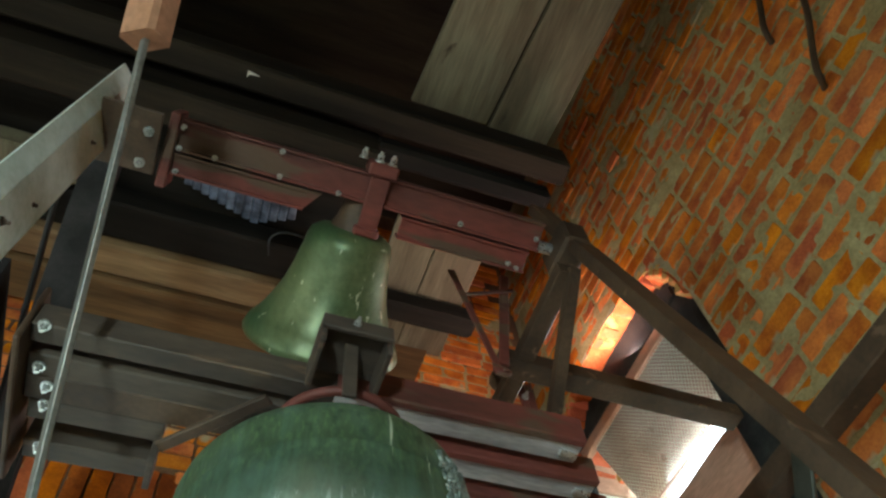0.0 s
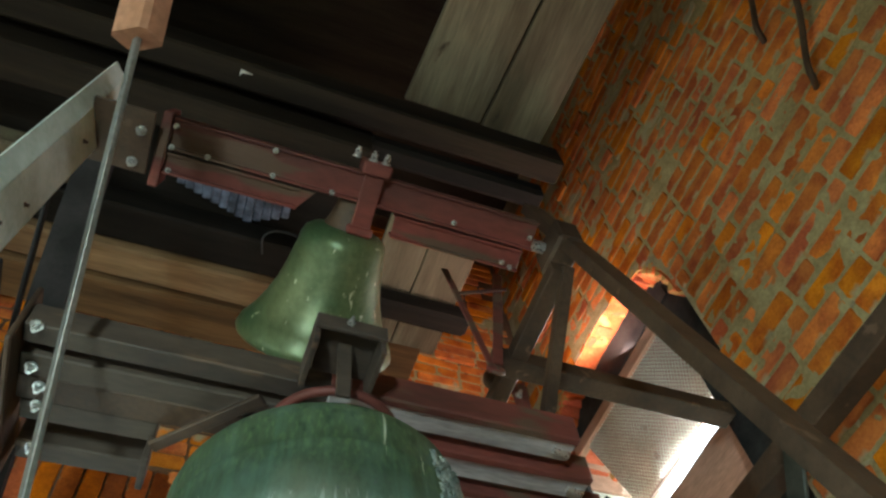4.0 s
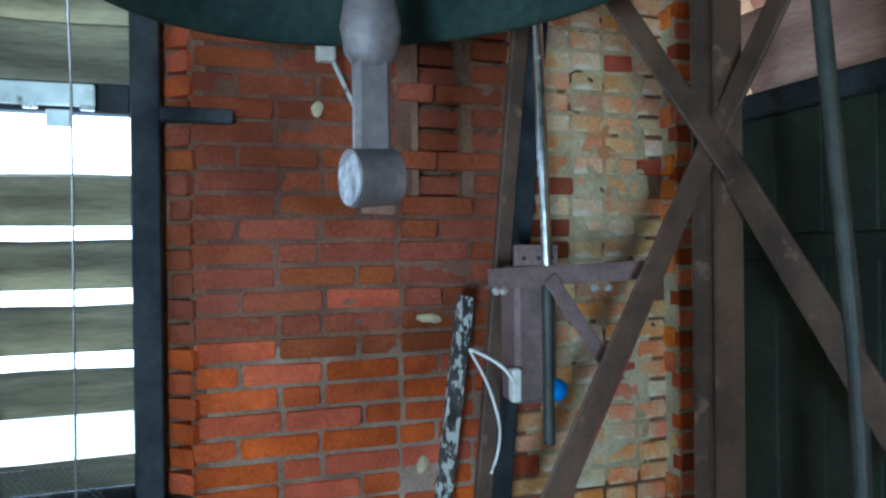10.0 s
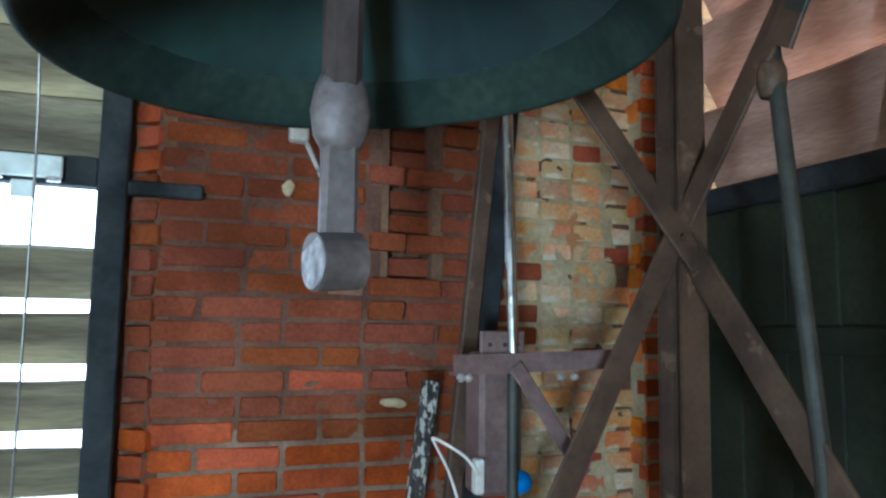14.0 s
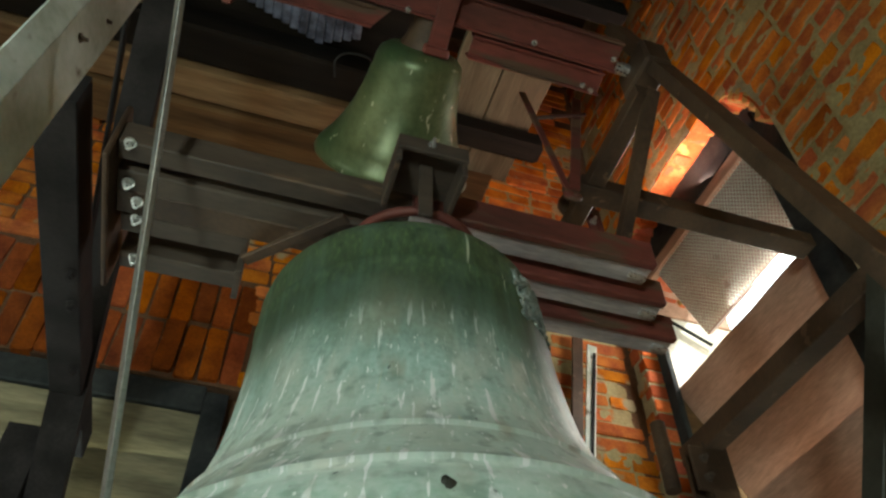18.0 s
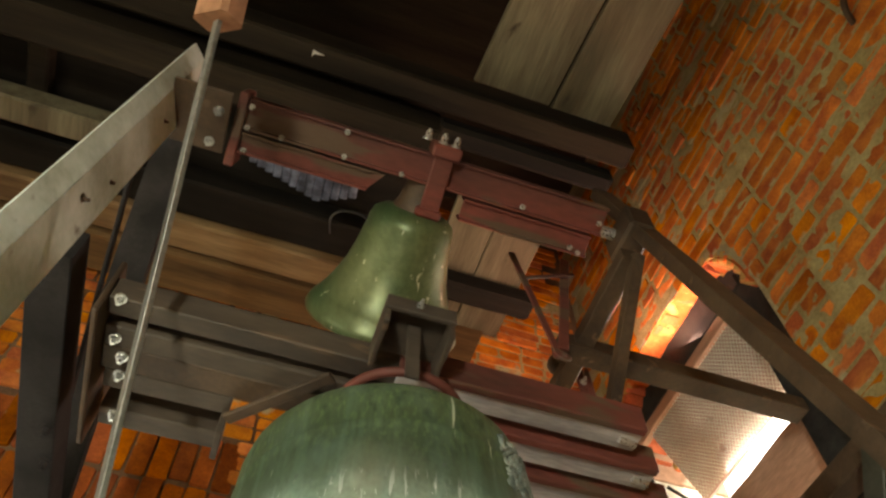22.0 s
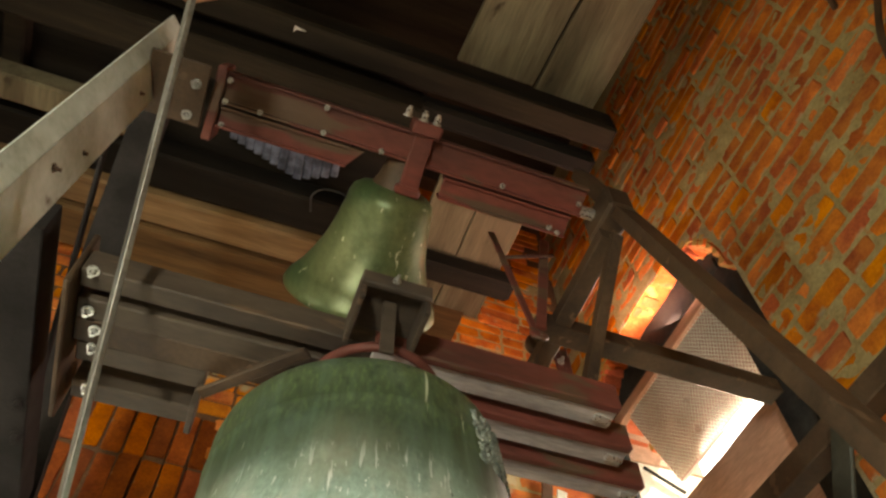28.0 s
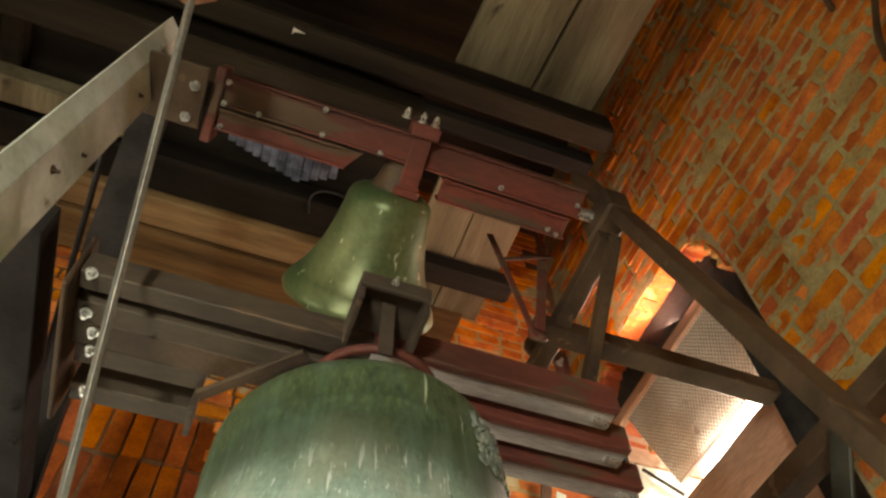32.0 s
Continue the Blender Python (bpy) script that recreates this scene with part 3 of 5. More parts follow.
# walls: mortar cores, their inner face 6 mm behind the bricks
CORE = 0.006
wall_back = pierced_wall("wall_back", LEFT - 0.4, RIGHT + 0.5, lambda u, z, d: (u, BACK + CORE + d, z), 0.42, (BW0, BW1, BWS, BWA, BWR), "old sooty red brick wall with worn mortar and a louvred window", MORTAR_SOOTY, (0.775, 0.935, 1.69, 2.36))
wall_right = pierced_wall("wall_right", FRONT - 0.4, BACK + CORE - 0.002, lambda u, z, d: (RIGHT + CORE + d, u, z), 0.42, (RW0, RW1, RWS, RWA, RWR), "old red brick wall with an arched louvred window", bow=2.8)
wall_left = pierced_wall("wall_left", FRONT - 0.4, BACK + CORE - 0.002, lambda u, z, d: (LEFT - d, u, z), 0.42, (0.0, 1.2, 1.2, 3.6, 0.4), "unseen plain brick wall with an arched window opening")
# Unseen opening: its low head is set to cut light off the upper walls.
wall_front = pierced_wall("wall_front", LEFT + 0.002, RIGHT + CORE - 0.002, lambda u, z, d: (u, FRONT - d, z), 0.42, (-2.0, -0.9, 0.4, 1.32, 0.1), "unseen plain brick wall with an arched window opening")

single("floor", box((LEFT - 0.4, FRONT - 0.4, -0.2), (RIGHT + 0.4, BACK + 0.4, 0.0), 0), FLOOR, "worn dark timber floor of the bell chamber", "floor", kind="structure")
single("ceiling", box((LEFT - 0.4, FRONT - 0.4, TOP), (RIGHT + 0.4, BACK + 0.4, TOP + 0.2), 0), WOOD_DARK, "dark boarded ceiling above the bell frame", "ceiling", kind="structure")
g = bmesh.new()
bmesh.ops.create_grid(g, x_segments=2, y_segments=2, size=2500, matrix=Matrix.Translation((0, 0, -14)))
single("ground", g, GROUND, "green ground far below the tower", "ground", kind="structure")

HAZE = bpy.data.materials.new("bright_haze")
HAZE.use_nodes = True
hz = HAZE.node_tree.nodes["Principled BSDF"]
hz.inputs["Base Color"].default_value = (0.8, 0.8, 0.8, 1)
hz.inputs["Emission Color"].default_value = (0.94, 0.97, 1.0, 1)
hz.inputs["Emission Strength"].default_value = 1.6
single("backdrop", box((80, -36, -14), (80.2, 200, 190), 0), HAZE, "bright hazy white sky in the distance", "sky", kind="structure")
single("backdrop", box((-120, 90, -14), (79, 90.2, 150), 0), HAZE, "bright hazy white sky in the distance", "sky", kind="structure")

def skin(name, wall, place, u0, u1, z0, z1, base, low, high, skip, mat, label, step=0.016):
    """An uneven skin of mortar that rises over the bricks here and sinks between them there."""
    nu, nz = int((u1 - u0) / step), int((z1 - z0) / step)
    vs, fs = [], []
    for i in range(nz + 1):
        for j in range(nu + 1):
            u, z = u0 + (u1 - u0) * j / nu, z0 + (z1 - z0) * i / nz
            d = base + low * noise.noise((u * 3.1, z * 3.1, 5.0)) + high * noise.noise((u * 19, z * 19, 9.0))
            edge = min(j, nu - j, i, nz - i) * step
            vs.append(place(u, z, d - max(0.0, 0.02 - edge * 0.3)))
    for i in range(nz):
        for j in range(nu):
            if skip(u0 + (u1 - u0) * (j + 0.5) / nu, z0 + (z1 - z0) * (i + 0.5) / nz):
                continue
            a = i * (nu + 1) + j
            fs.append((a, a + 1, a + nu + 2, a + nu + 1))
    me = bpy.data.meshes.new(name)
    me.from_pydata(vs, [], fs)
    for p in me.polygons:
        p.use_smooth = True
    me.materials.append(mat)
    o = new(name, me)
    o.parent = wall
    return tagged(o, label, kind="stuff")


def near_back_hole(u, z):
    return u < 0.06 or back_open(u - 0.03, z) or back_open(u + 0.03, z) or (0.74 < u < 0.97 and 1.66 < z < 2.39)


skin("mortar_smear", wall_right, lambda u, z, d: (RIGHT - d, u, z), -1.1, BACK - 0.01, 2.3, 6.3, -0.0018, 0.0050, 0.006, lambda u, z: any(right_open(u + s, z - 0.03) for s in (-0.03, 0.03)), SMEAR, "pale lime mortar smeared over the bricks")
skin("plaster", wall_back, lambda u, z, d: (u, BACK - d, z), 1.10, RIGHT - 0.01, 0.6, 2.75, -0.0022, 0.006, 0.007, lambda u, z: False, PLASTER, "yellowish lime wash flaking off the bricks")
# Mortar above z 1.2 is darker: shade painted in along with grime.
skin("mortar_smear", wall_back, lambda u, z, d: (u, BACK - d, z), 0.02, 1.12, 1.20, 3.3, -0.0028, 0.0024, 0.0036, near_back_hole, SMEAR_DUSKY, "dark mortar over the bricks, grime and bell's shade in its colour")
skin("mortar_smear", wall_back, lambda u, z, d: (u, BACK - d, z), 0.02, 1.12, 0.4, 1.26, -0.0034, 0.0020, 0.0036, near_back_hole, SMEAR_GREY, "grey mortar smeared between the bricks")

skin("mortar_smear", wall_back, lambda u, z, d: (u, BACK - d, z), 0.35, RIGHT - 0.01, 2.72, 5.6, -0.0030, 0.006, 0.006, lambda u, z: False, SMEAR, "pale lime mortar smeared over the bricks", 0.02)

# ---------------------------------------------------------------- windows


def louvre(parent, mat, x_axis, a, b, z_mid, plane, depth, drop, thick=0.022):
    """One louvre board across a..b: its outer edge lies lower than its inner edge."""
    bm = bmesh.new()
    d, h = depth / 2, drop / 2
    if x_axis:
        prof = [(plane - d, z_mid + h), (plane + d, z_mid - h)]
        pts = [Vector((a, prof[0][0], prof[0][1])), Vector((a, prof[1][0], prof[1][1]))]
        run = Vector((b - a, 0, 0))
    else:
        prof = [(plane - d, z_mid + h), (plane + d, z_mid - h)]
        pts = [Vector((prof[0][0], a, prof[0][1])), Vector((prof[1][0], a, prof[1][1]))]
        run = Vector((0, b - a, 0))
    nrm = (pts[1] - pts[0]).cross(run).normalized() * thick / 2
    n = 8
    rows = []
    for i in range(n + 1):
        w = 0.003 * math.sin(i * 1.7 + z_mid * 9) + random.uniform(-0.0015, 0.0015)
        o = run * (i / n)
        lift = Vector((0, 0, w))
        rows.append([bm.verts.new(pts[0] + o + nrm + lift), bm.verts.new(pts[1] + o + nrm), bm.verts.new(pts[1] + o - nrm), bm.verts.new(pts[0] + o - nrm + lift)])
    for r, s in zip(rows, rows[1:]):
        for k in range(4):
            bm.faces.new((r[k], r[(k + 1) % 4], s[(k + 1) % 4], s[k]))
    bm.faces.new(rows[0][::-1])
    bm.faces.new(rows[-1])
    return part("louvre_board", bm, mat, parent)


win1 = thing("window_1", "louvred tower window with weathered olive boards in a black frame", "window", kind="structure", at=(-0.75, 2.5, 0.8))
JX = -0.135
part("window_frame", box((JX, 2.45, 0.55), (JX + 0.085, 2.60, 3.28), 0.006), BLACK_WOOD, win1, "blackened timber jamb")
part("window_frame", box((BW0 + 0.01, 2.45, 0.76), (BW0 + 0.09, 2.56, 3.24), 0.006), BLACK_WOOD, win1)
part("window_frame", box((BW0 + 0.09, 2.45, 3.19), (JX, 2.60, 3.30), 0.006), BLACK_WOOD, win1)
part("window_sill", box((BW0 + 0.09, 2.42, 0.7), (JX, 2.8, 0.78), 0.006), BLACK_WOOD, win1)
for zz in (3.10, 2.91, 2.71, 2.51, 2.31, 2.11):
    louvre(win1, LOUVRE_OLIVE, True, BW0 + 0.09, JX, zz, 2.52, 0.10, 0.17)
part("rail", box((BW0 + 0.09, 2.47, 1.93), (JX, 2.54, 2.02), 0.005), BLACK_WOOD, win1)
for zz in (1.67, 1.475, 1.28, 1.09, 0.84):
    louvre(win1, LOUVRE_OLIVE, True, BW0 + 0.09, JX, zz, 2.52, 0.10, 0.14 if zz > 0.9 else 0.10)



net = bmesh.new()
for sgn in (1, -1):
    for i in range(56):
        u = -0.92 + 0.018 * i
        for x0, z0, x1, z1 in ((u, 0.71, u + 0.16 * sgn, 0.90),):
            if -0.92 <= x0 <= JX and -0.92 <= x1 <= JX:
                sweep([(-0.0008, -0.0008), (0.0008, -0.0008), (0.0008, 0.0008), (-0.0008, 0.0008)], (x0, 2.415, z0), (x1, 2.415, z1), bm=net)
part("wire_netting", net, PIPE, win1, "fine wire netting below the louvres")


def mesh_net(x, y0, y1, z0, z1, pitch, r):
    """Diagonal wire netting in the plane x, leaning outwards below."""
    bm = bmesh.new()
    w, h = y1 - y0, z1 - z0
    n = int((w + h) / pitch)
    for sgn in (1, -1):
        for i in range(n):
            s = i * pitch
            a, c = max(0.0, s - h), min(w, s)
            if c - a < 0.01:
                continue
            pa, pc = (a, s - a), (c, s - c)
            q = []
            for u, v in (pa, pc):
                u = u if sgn > 0 else w - u
                q.append((x + 0.175 * (1 - v / h), y0 + u, z0 + v))
            sweep([(-r, -r), (r, -r), (r, r), (-r, r)], q[0], q[1], bm=bm)
    return bm


win2 = thing("window_2", "tall arched louvre window with brown boards lit by the sun", "window", kind="structure", at=(1.95, 1.8, 2.0))
LX = 1.95
for zz in (3.47, 3.15, 2.83, 2.50, 2.17):
    louvre(win2, LOUVRE, False, 1.385, 2.31 if zz > 3.4 else 2.225, zz, LX, 0.17, 0.28, 0.03)
louvre(win2, LOUVRE_PINK, False, 1.385, 2.20, 4.09, LX, 0.2, 0.38, 0.03)
part("head_rail", box((1.83, 1.42, 4.24), (1.87, 2.31, 4.31), 0.005), LOUVRE, win2)
part("head_frame", box((1.83, 1.30, 4.312), (1.88, 2.33, 4.39), 0.006), BLACK_WOOD, win2, "blackened timber head")
part("head_panel", box((1.86, 1.19, 4.39), (1.89, 2.34, 4.57), 0.004), BLACK_WOOD, win2)
part("wire_mesh", mesh_net(1.838, 1.43, 2.19, 3.88, 4.26, 0.022, 0.0011), GALV, win2, "fine wire netting over the upper board")
part("window_frame", box((1.86, 2.315, 0.4), (2.30, 2.350, 3.58), 0.006), WOOD_BROWN, win2)
part("window_frame", box((1.86, 2.315, 4.08), (2.30, 2.350, 4.42), 0.006), LOUVRE, win2)
# Added white board where only bright sky shows below the tan jamb.
part("sky_glare_board", box((1.86, 2.318, 3.585), (2.30, 2.350, 4.075), 0.004), WHITE, win2, "white board standing in for bright sky beside the jamb")
part("stay_bar", sweep(rect(0.018, 0.012), (1.93, 2.30, 4.03), (2.13, 2.30, 3.93)), BLACK_WOOD, win2, "thin black stay bar")
part("window_frame", box((1.83, 2.285, 2.0), (1.858, 2.352, 4.3), 0.004), BLACK_WOOD, win2)
part("window_frame", box((1.84, 1.19, 0.4), (2.02, 1.38, 4.38), 0.006), BLACK_WOOD, win2)
part("rail", box((1.80, 1.18, 1.93), (2.0, 2.35, 2.01), 0.008), BLACK_WOOD, win2)
for i in range(6):
    part("panel_board", box((1.84 + 0.003 * (i % 2), 1.19 + 0.193 * i, 0.36), (1.87, 1.19 + 0.193 * i + 0.189, 1.93), 0.004), PANEL, win2, "dark green shutter board")
part("rail", box((1.815, 1.19, 1.46), (1.84, 2.34, 1.54), 0.006), PANEL, win2)

# ---------------------------------------------------------------- great bell
BX, BY, BZ = 0.312, 1.149, 1.955
bell = thing("great_bell", "large bronze bell with green patina and pale droppings, hanging still", "bell", at=(BX, BY, BZ))
M = Matrix.Translation((BX, BY, BZ)) @ pose(0, 0, 0, 0, -2.9, 0)
outer = [(0.5, 0.018), (0.494, 0.045), (0.478, 0.075), (0.462, 0.095), (0.464, 0.102), (0.455, 0.108), (0.42, 0.14), (0.382, 0.19), (0.377, 0.196), (0.378, 0.203), (0.368, 0.209), (0.344, 0.255), (0.323, 0.32), (0.310, 0.39), (0.301, 0.46), (0.295, 0.53), (0.291, 0.585), (0.293, 0.592), (0.289, 0.60), (0.288, 0.638), (0.286, 0.664), (0.279, 0.690), (0.266, 0.709), (0.244, 0.721), (0.203, 0.731), (0.14, 0.742), (0.0, 0.75)]
body = part("bell_body", lathe(outer, M, 120), BRONZE, bell, smooth=True)
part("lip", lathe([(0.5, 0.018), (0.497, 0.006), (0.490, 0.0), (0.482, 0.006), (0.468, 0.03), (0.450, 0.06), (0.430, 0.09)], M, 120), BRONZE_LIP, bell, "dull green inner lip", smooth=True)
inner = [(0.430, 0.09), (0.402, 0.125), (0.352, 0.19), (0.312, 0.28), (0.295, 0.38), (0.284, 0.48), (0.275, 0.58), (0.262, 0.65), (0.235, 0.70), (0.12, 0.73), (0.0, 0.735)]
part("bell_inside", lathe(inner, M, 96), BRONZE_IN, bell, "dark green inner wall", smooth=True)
part("crown_plate", lathe([(0, 0.742), (0.15, 0.742), (0.155, 0.76), (0.15, 0.79), (0.0, 0.80)], M, 48), STEEL_GREY, bell, smooth=True)
clap = thing("clapper", "grey iron clapper with a flat shank and bright worn head", "clapper", at=(BX - 0.03, BY - 0.03, 2.6))
CX = 0.278
def slab_clap(w0, w1, d0, d1, z0, z1):
    bm = bmesh.new()
    vs = []
    for w, d, z in ((w0, d0, z0), (w1, d1, z1)):
        c = 0.25 * min(w, d)
        vs.append([bm.verts.new((CX + x, 1.12 + y, z)) for x, y in rect(w, d, c)])
    bm.faces.new(vs[0][::-1])
    bm.faces.new(vs[1])
    for i in range(8):
        bm.faces.new((vs[0][i], vs[0][(i + 1) % 8], vs[1][(i + 1) % 8], vs[1][i]))
    return bm
part("shank", slab_clap(0.058, 0.072, 0.05, 0.05, 1.885, 2.68), SHANK, clap, "dark upper shank, the bell's inner shade in its colour")
part("ball", lathe([(0, -0.085), (0.035, -0.08), (0.052, -0.05), (0.06, 0.0), (0.052, 0.05), (0.036, 0.085), (0, 0.09)], Matrix.Translation((CX, 1.12, 1.845)) @ Matrix.Diagonal((0.80, 0.5, 0.78, 1)), 28), IRON, clap, smooth=True)
part("flight", slab_clap(0.058, 0.056, 0.03, 0.034, 1.62, 1.80), IRON, clap)
head = part("head", rod((0.240, 1.105, 1.612), (0.309, 1.121, 1.618), 0.044, 28), IRON, clap)
part("worn_face", rod((0.2375, 1.1045, 1.612), (0.241, 1.1052, 1.612), 0.040, 28), WORN, head, "bright worn striking face")

blot = bmesh.new()
for a, z, r in ((-100.6, 0.040, 0.008), (-100.1, 0.028, 0.009), (-101.2, 0.046, 0.006)):
    bmesh.ops.create_icosphere(blot, subdivisions=2, radius=r, matrix=Matrix.Translation((BX + 0.4925 * math.cos(radians(a)), BY + 0.4925 * math.sin(radians(a)), BZ + z)) @ Matrix.Diagonal((1, 0.4, 1.2, 1)))
part("stain", blot, PIPE, body, "dark blot near the lip", smooth=True)

# great yoke: three channels side by side with end plates
yoke = thing("bell_yoke", "headstock of parallel brown painted steel channels above the bell", "headstock", at=(BX, BY, 2.9))
for k, (y0, x0, x1) in enumerate(((1.056, -0.37, 0.887), (1.172, 0.1, 0.978), (1.288, 0.1, 1.075), (1.135, -0.37, 0.3), (1.262, -0.36, -0.07), (1.385, -0.36, -0.075))):
    left = k > 2
    part("channel_beam", box((x0, y0, 2.9), (x1, y0 + (0.058 if left else 0.05), 2.97), 0.003), STEEL_GREY, yoke)
    if not left:
        part("flange", box((max(x0, 0.27), y0 - 0.02, 2.884), (x1 - 0.003, y0 + 0.003, 2.966), 0.003), STEEL_RED, yoke, "red flange")
        part("underside", box((max(x0, 0.27), y0 + 0.004, 2.892), (x1 - 0.003, y0 + 0.062, 2.899), 0.002), FLANGE_GREY, yoke, "grey underside, window light put into its colour")
        part("stud", rod((x1 - 0.055, y0 + 0.03, 2.888), (x1 - 0.012, y0 + 0.034, 2.885), 0.009, 12), BRIGHT, yoke)
part("strap", box((-0.085, 1.30, 2.83), (-0.07, 1.40, 2.9), 0.002), STEEL_GREY, yoke)
part("tie_arm", sweep(rect(0.03, 0.012), (-0.07, 1.29, 2.86), (0.13, 1.10, 2.87)), STEEL, yoke)
eplate = part("end_plate", box((-0.385, 1.05, 2.84), (-0.372, 1.46, 3.02), 0.004), STEEL, yoke)
part("cover_plate", box((-0.37, 1.19, 2.898), (0.3, 1.26, 2.96), 0.003), STEEL, yoke)
for x, y, z in ((-0.345, 1.055, 2.9), (-0.345, 1.165, 2.898), (-0.325, 1.215, 2.898), (-0.325, 1.27, 2.9), (-0.325, 1.40, 2.9)):
    part("bolt", hexbolt((x, y, z), (0, 0, -1), 0.009, 0.010), BRIGHT, eplate, "bright hexagon bolt")
hanger = thing("hammer_bracket", "small brown steel box bracket with a strap above the bell", "bracket", at=(0.28, 0.92, 2.85))
part("top", box((0.19, 0.885, 2.905), (0.345, 1.02, 2.917), 0.002), STEEL_GREY, hanger)
part("side", box((0.19, 0.885, 2.84), (0.202, 1.02, 2.905), 0.002), STEEL_GREY, hanger)
part("side", box((0.333, 0.885, 2.84), (0.345, 1.02, 2.905), 0.002), STEEL_GREY, hanger)
part("front", box((0.19, 0.873, 2.875), (0.345, 0.885, 2.917), 0.002), STEEL_GREY, hanger)
part("strap", box((0.252, 0.93, 2.74), (0.282, 0.94, 2.905), 0.002), STEEL_GREY, hanger)
part("bolt", hexbolt((0.262, 0.873, 2.9), (0, -1, 0), 0.006, 0.007), BRIGHT, hanger)
part("crown_ring", torus(Matrix.Translation((BX - 0.015, BY - 0.01, 2.83)), 0.142, 0.011), STEEL_RED, bell, "red-brown painted ring at the bell's head", smooth=True)

# ---------------------------------------------------------------- small bell, swung back
SY, SZ = 0.96, 3.72
SWING = Matrix.Translation((0, SY, SZ)) @ pose(0, 0, 0, 72, 0, 0)
small = thing("small_bell", "small greenish bronze bell swung backwards under its red yoke", "bell", at=(0.29, SY, SZ))
SM = SWING @ Matrix.Translation((0.293, 0, -0.512)) @ Matrix.Diagonal((1.1, 1.1, 1.17, 1))
so = [(0.215, 0.0), (0.228, 0.005), (0.232, 0.014), (0.224, 0.034), (0.203, 0.062), (0.200, 0.066), (0.196, 0.07), (0.174, 0.11), (0.153, 0.16), (0.139, 0.21), (0.130, 0.26), (0.127, 0.268), (0.125, 0.295), (0.117, 0.318), (0.098, 0.332), (0.06, 0.342), (0, 0.345)]
part("bell_body", lathe(so, SM, 72), BRONZE_SMALL, small, smooth=True)
part("bell_inside", lathe([(0.215, 0), (0.19, 0.02), (0.16, 0.08), (0.135, 0.16), (0.122, 0.25), (0.108, 0.30), (0, 0.32)], SM, 64), BRONZE_IN, small, smooth=True)
part("crown", lathe([(0.075, 0.33), (0.06, 0.36), (0.05, 0.40), (0.05, 0.43), (0, 0.435)], SM, 24), STEEL, small, smooth=True)
part("clapper_ball", lathe([(0, -0.04), (0.03, -0.03), (0.04, 0), (0.03, 0.03), (0, 0.04)], SM @ Matrix.Translation((0, 0, 0.04)), 20), IRON, small, smooth=True)
part("clapper_shank", rod(SM @ Vector((0, 0, 0.05)), SM @ Vector((0, 0, 0.32)), 0.012), IRON, small)
syoke = thing("small_bell_yoke", "red painted steel channel yoke carrying the small bell", "headstock", at=(0.29, SY, SZ))


def swung(name, bm, mat, label=""):
    bm.transform(SWING)
    return part(name, bm, mat, syoke, label)


for z0, z1, xa, xb in ((-0.020, 0.074, -0.272, 0.875), (-0.092, -0.028, -0.272, 0.12), (-0.100, -0.028, 0.42, 0.85)):
    web = box((xa, -0.052, z0), (xb, -0.044, z1), 0.002)
    for v in web.verts:
        if z1 < 0 and abs(v.co.x - xb) < 0.01 and xb < 0.2 and v.co.z > z1 - 0.01:
            v.co.x += 0.045
    swung("web", web, STEEL_RED)
    swung("flange", box((xa, -0.070, z0), (xb, -0.002, z0 + 0.009), 0.002), STEEL_RED)
    swung("flange", box((xa, -0.064, z1 - 0.009), (xb, -0.002, z1), 0.002), STEEL_RED)
swung("end_plate", box((-0.302, -0.08, -0.135), (-0.274, 0.06, 0.086), 0.004), STEEL_RED)
swung("strap", box((0.290, -0.084, -0.100), (0.350, -0.071, 0.10), 0.004), STEEL_RED)
swung("strap", box((0.275, -0.10, 0.072), (0.365, 0.02, 0.112), 0.006), STEEL_RED)
swung("strap", box((0.280, -0.098, -0.116), (0.360, 0.02, -0.088), 0.006), STEEL_RED)
for x, z in ((-0.262, 0.05), (-0.262, -0.012), (-0.256, -0.080), (-0.16, -0.012), (0.02, 0.062), (0.03, -0.012), (0.21, -0.012), (0.60, 0.0), (0.79, -0.08), (0.82, -0.09), (0.855, 0.02)):
    swung("bolt", hexbolt((x, -0.066, z), (0, -1, 0), 0.006, 0.007), BRIGHT)
for x in (0.255, 0.305, 0.345):
    swung("bolt", hexbolt((x, -0.05, 0.112), (0, 0, 1), 0.010, 0.02), BRIGHT)
part("axle", rod((0.86, SY, SZ - 0.02), (1.0, SY, SZ - 0.02), 0.02), BRIGHT, syoke)

# ---------------------------------------------------------------- bell frame


def member(parent, prof, p, q, mat, up=(0, 0, 1), label="", name="beam"):
    return part(name, sweep(prof, p, q, up), mat, parent, label)


frame_r = thing("steel_truss", "dark brown steel truss of post, rail and crossed flat braces", "truss", "steel trusses", at=(1.3, 1.2, 0))
PX, PY = 1.372, 1.65
member(frame_r, i_beam(0.085, 0.10, 0.012), (PX - 0.028, PY, 0), (PX - 0.010, PY, 2.82), STEEL, (0, 1, 0), name="post")
member(frame_r, rect(0.062, 0.012), (1.29, 1.57, 1.80), (0.70, 1.57, 0.72), STEEL, (0, 1, 0), name="brace")
member(frame_r, rect(0.05, 0.03), (1.275, 1.60, 1.74), (0.74, 1.60, 0.72), STEEL_RED, (0, 1, 0), name="brace")
member(frame_r, rect(0.062, 0.012), (0.93, 1.556, 2.17), (1.33, 1.556, 1.69), STEEL, (0, 1, 0), name="brace")
member(frame_r, rect(0.085, 0.012), (1.33, 1.64, 1.80), (1.33, 0.93, 0.90), STEEL, (1, 0, 0), name="brace")
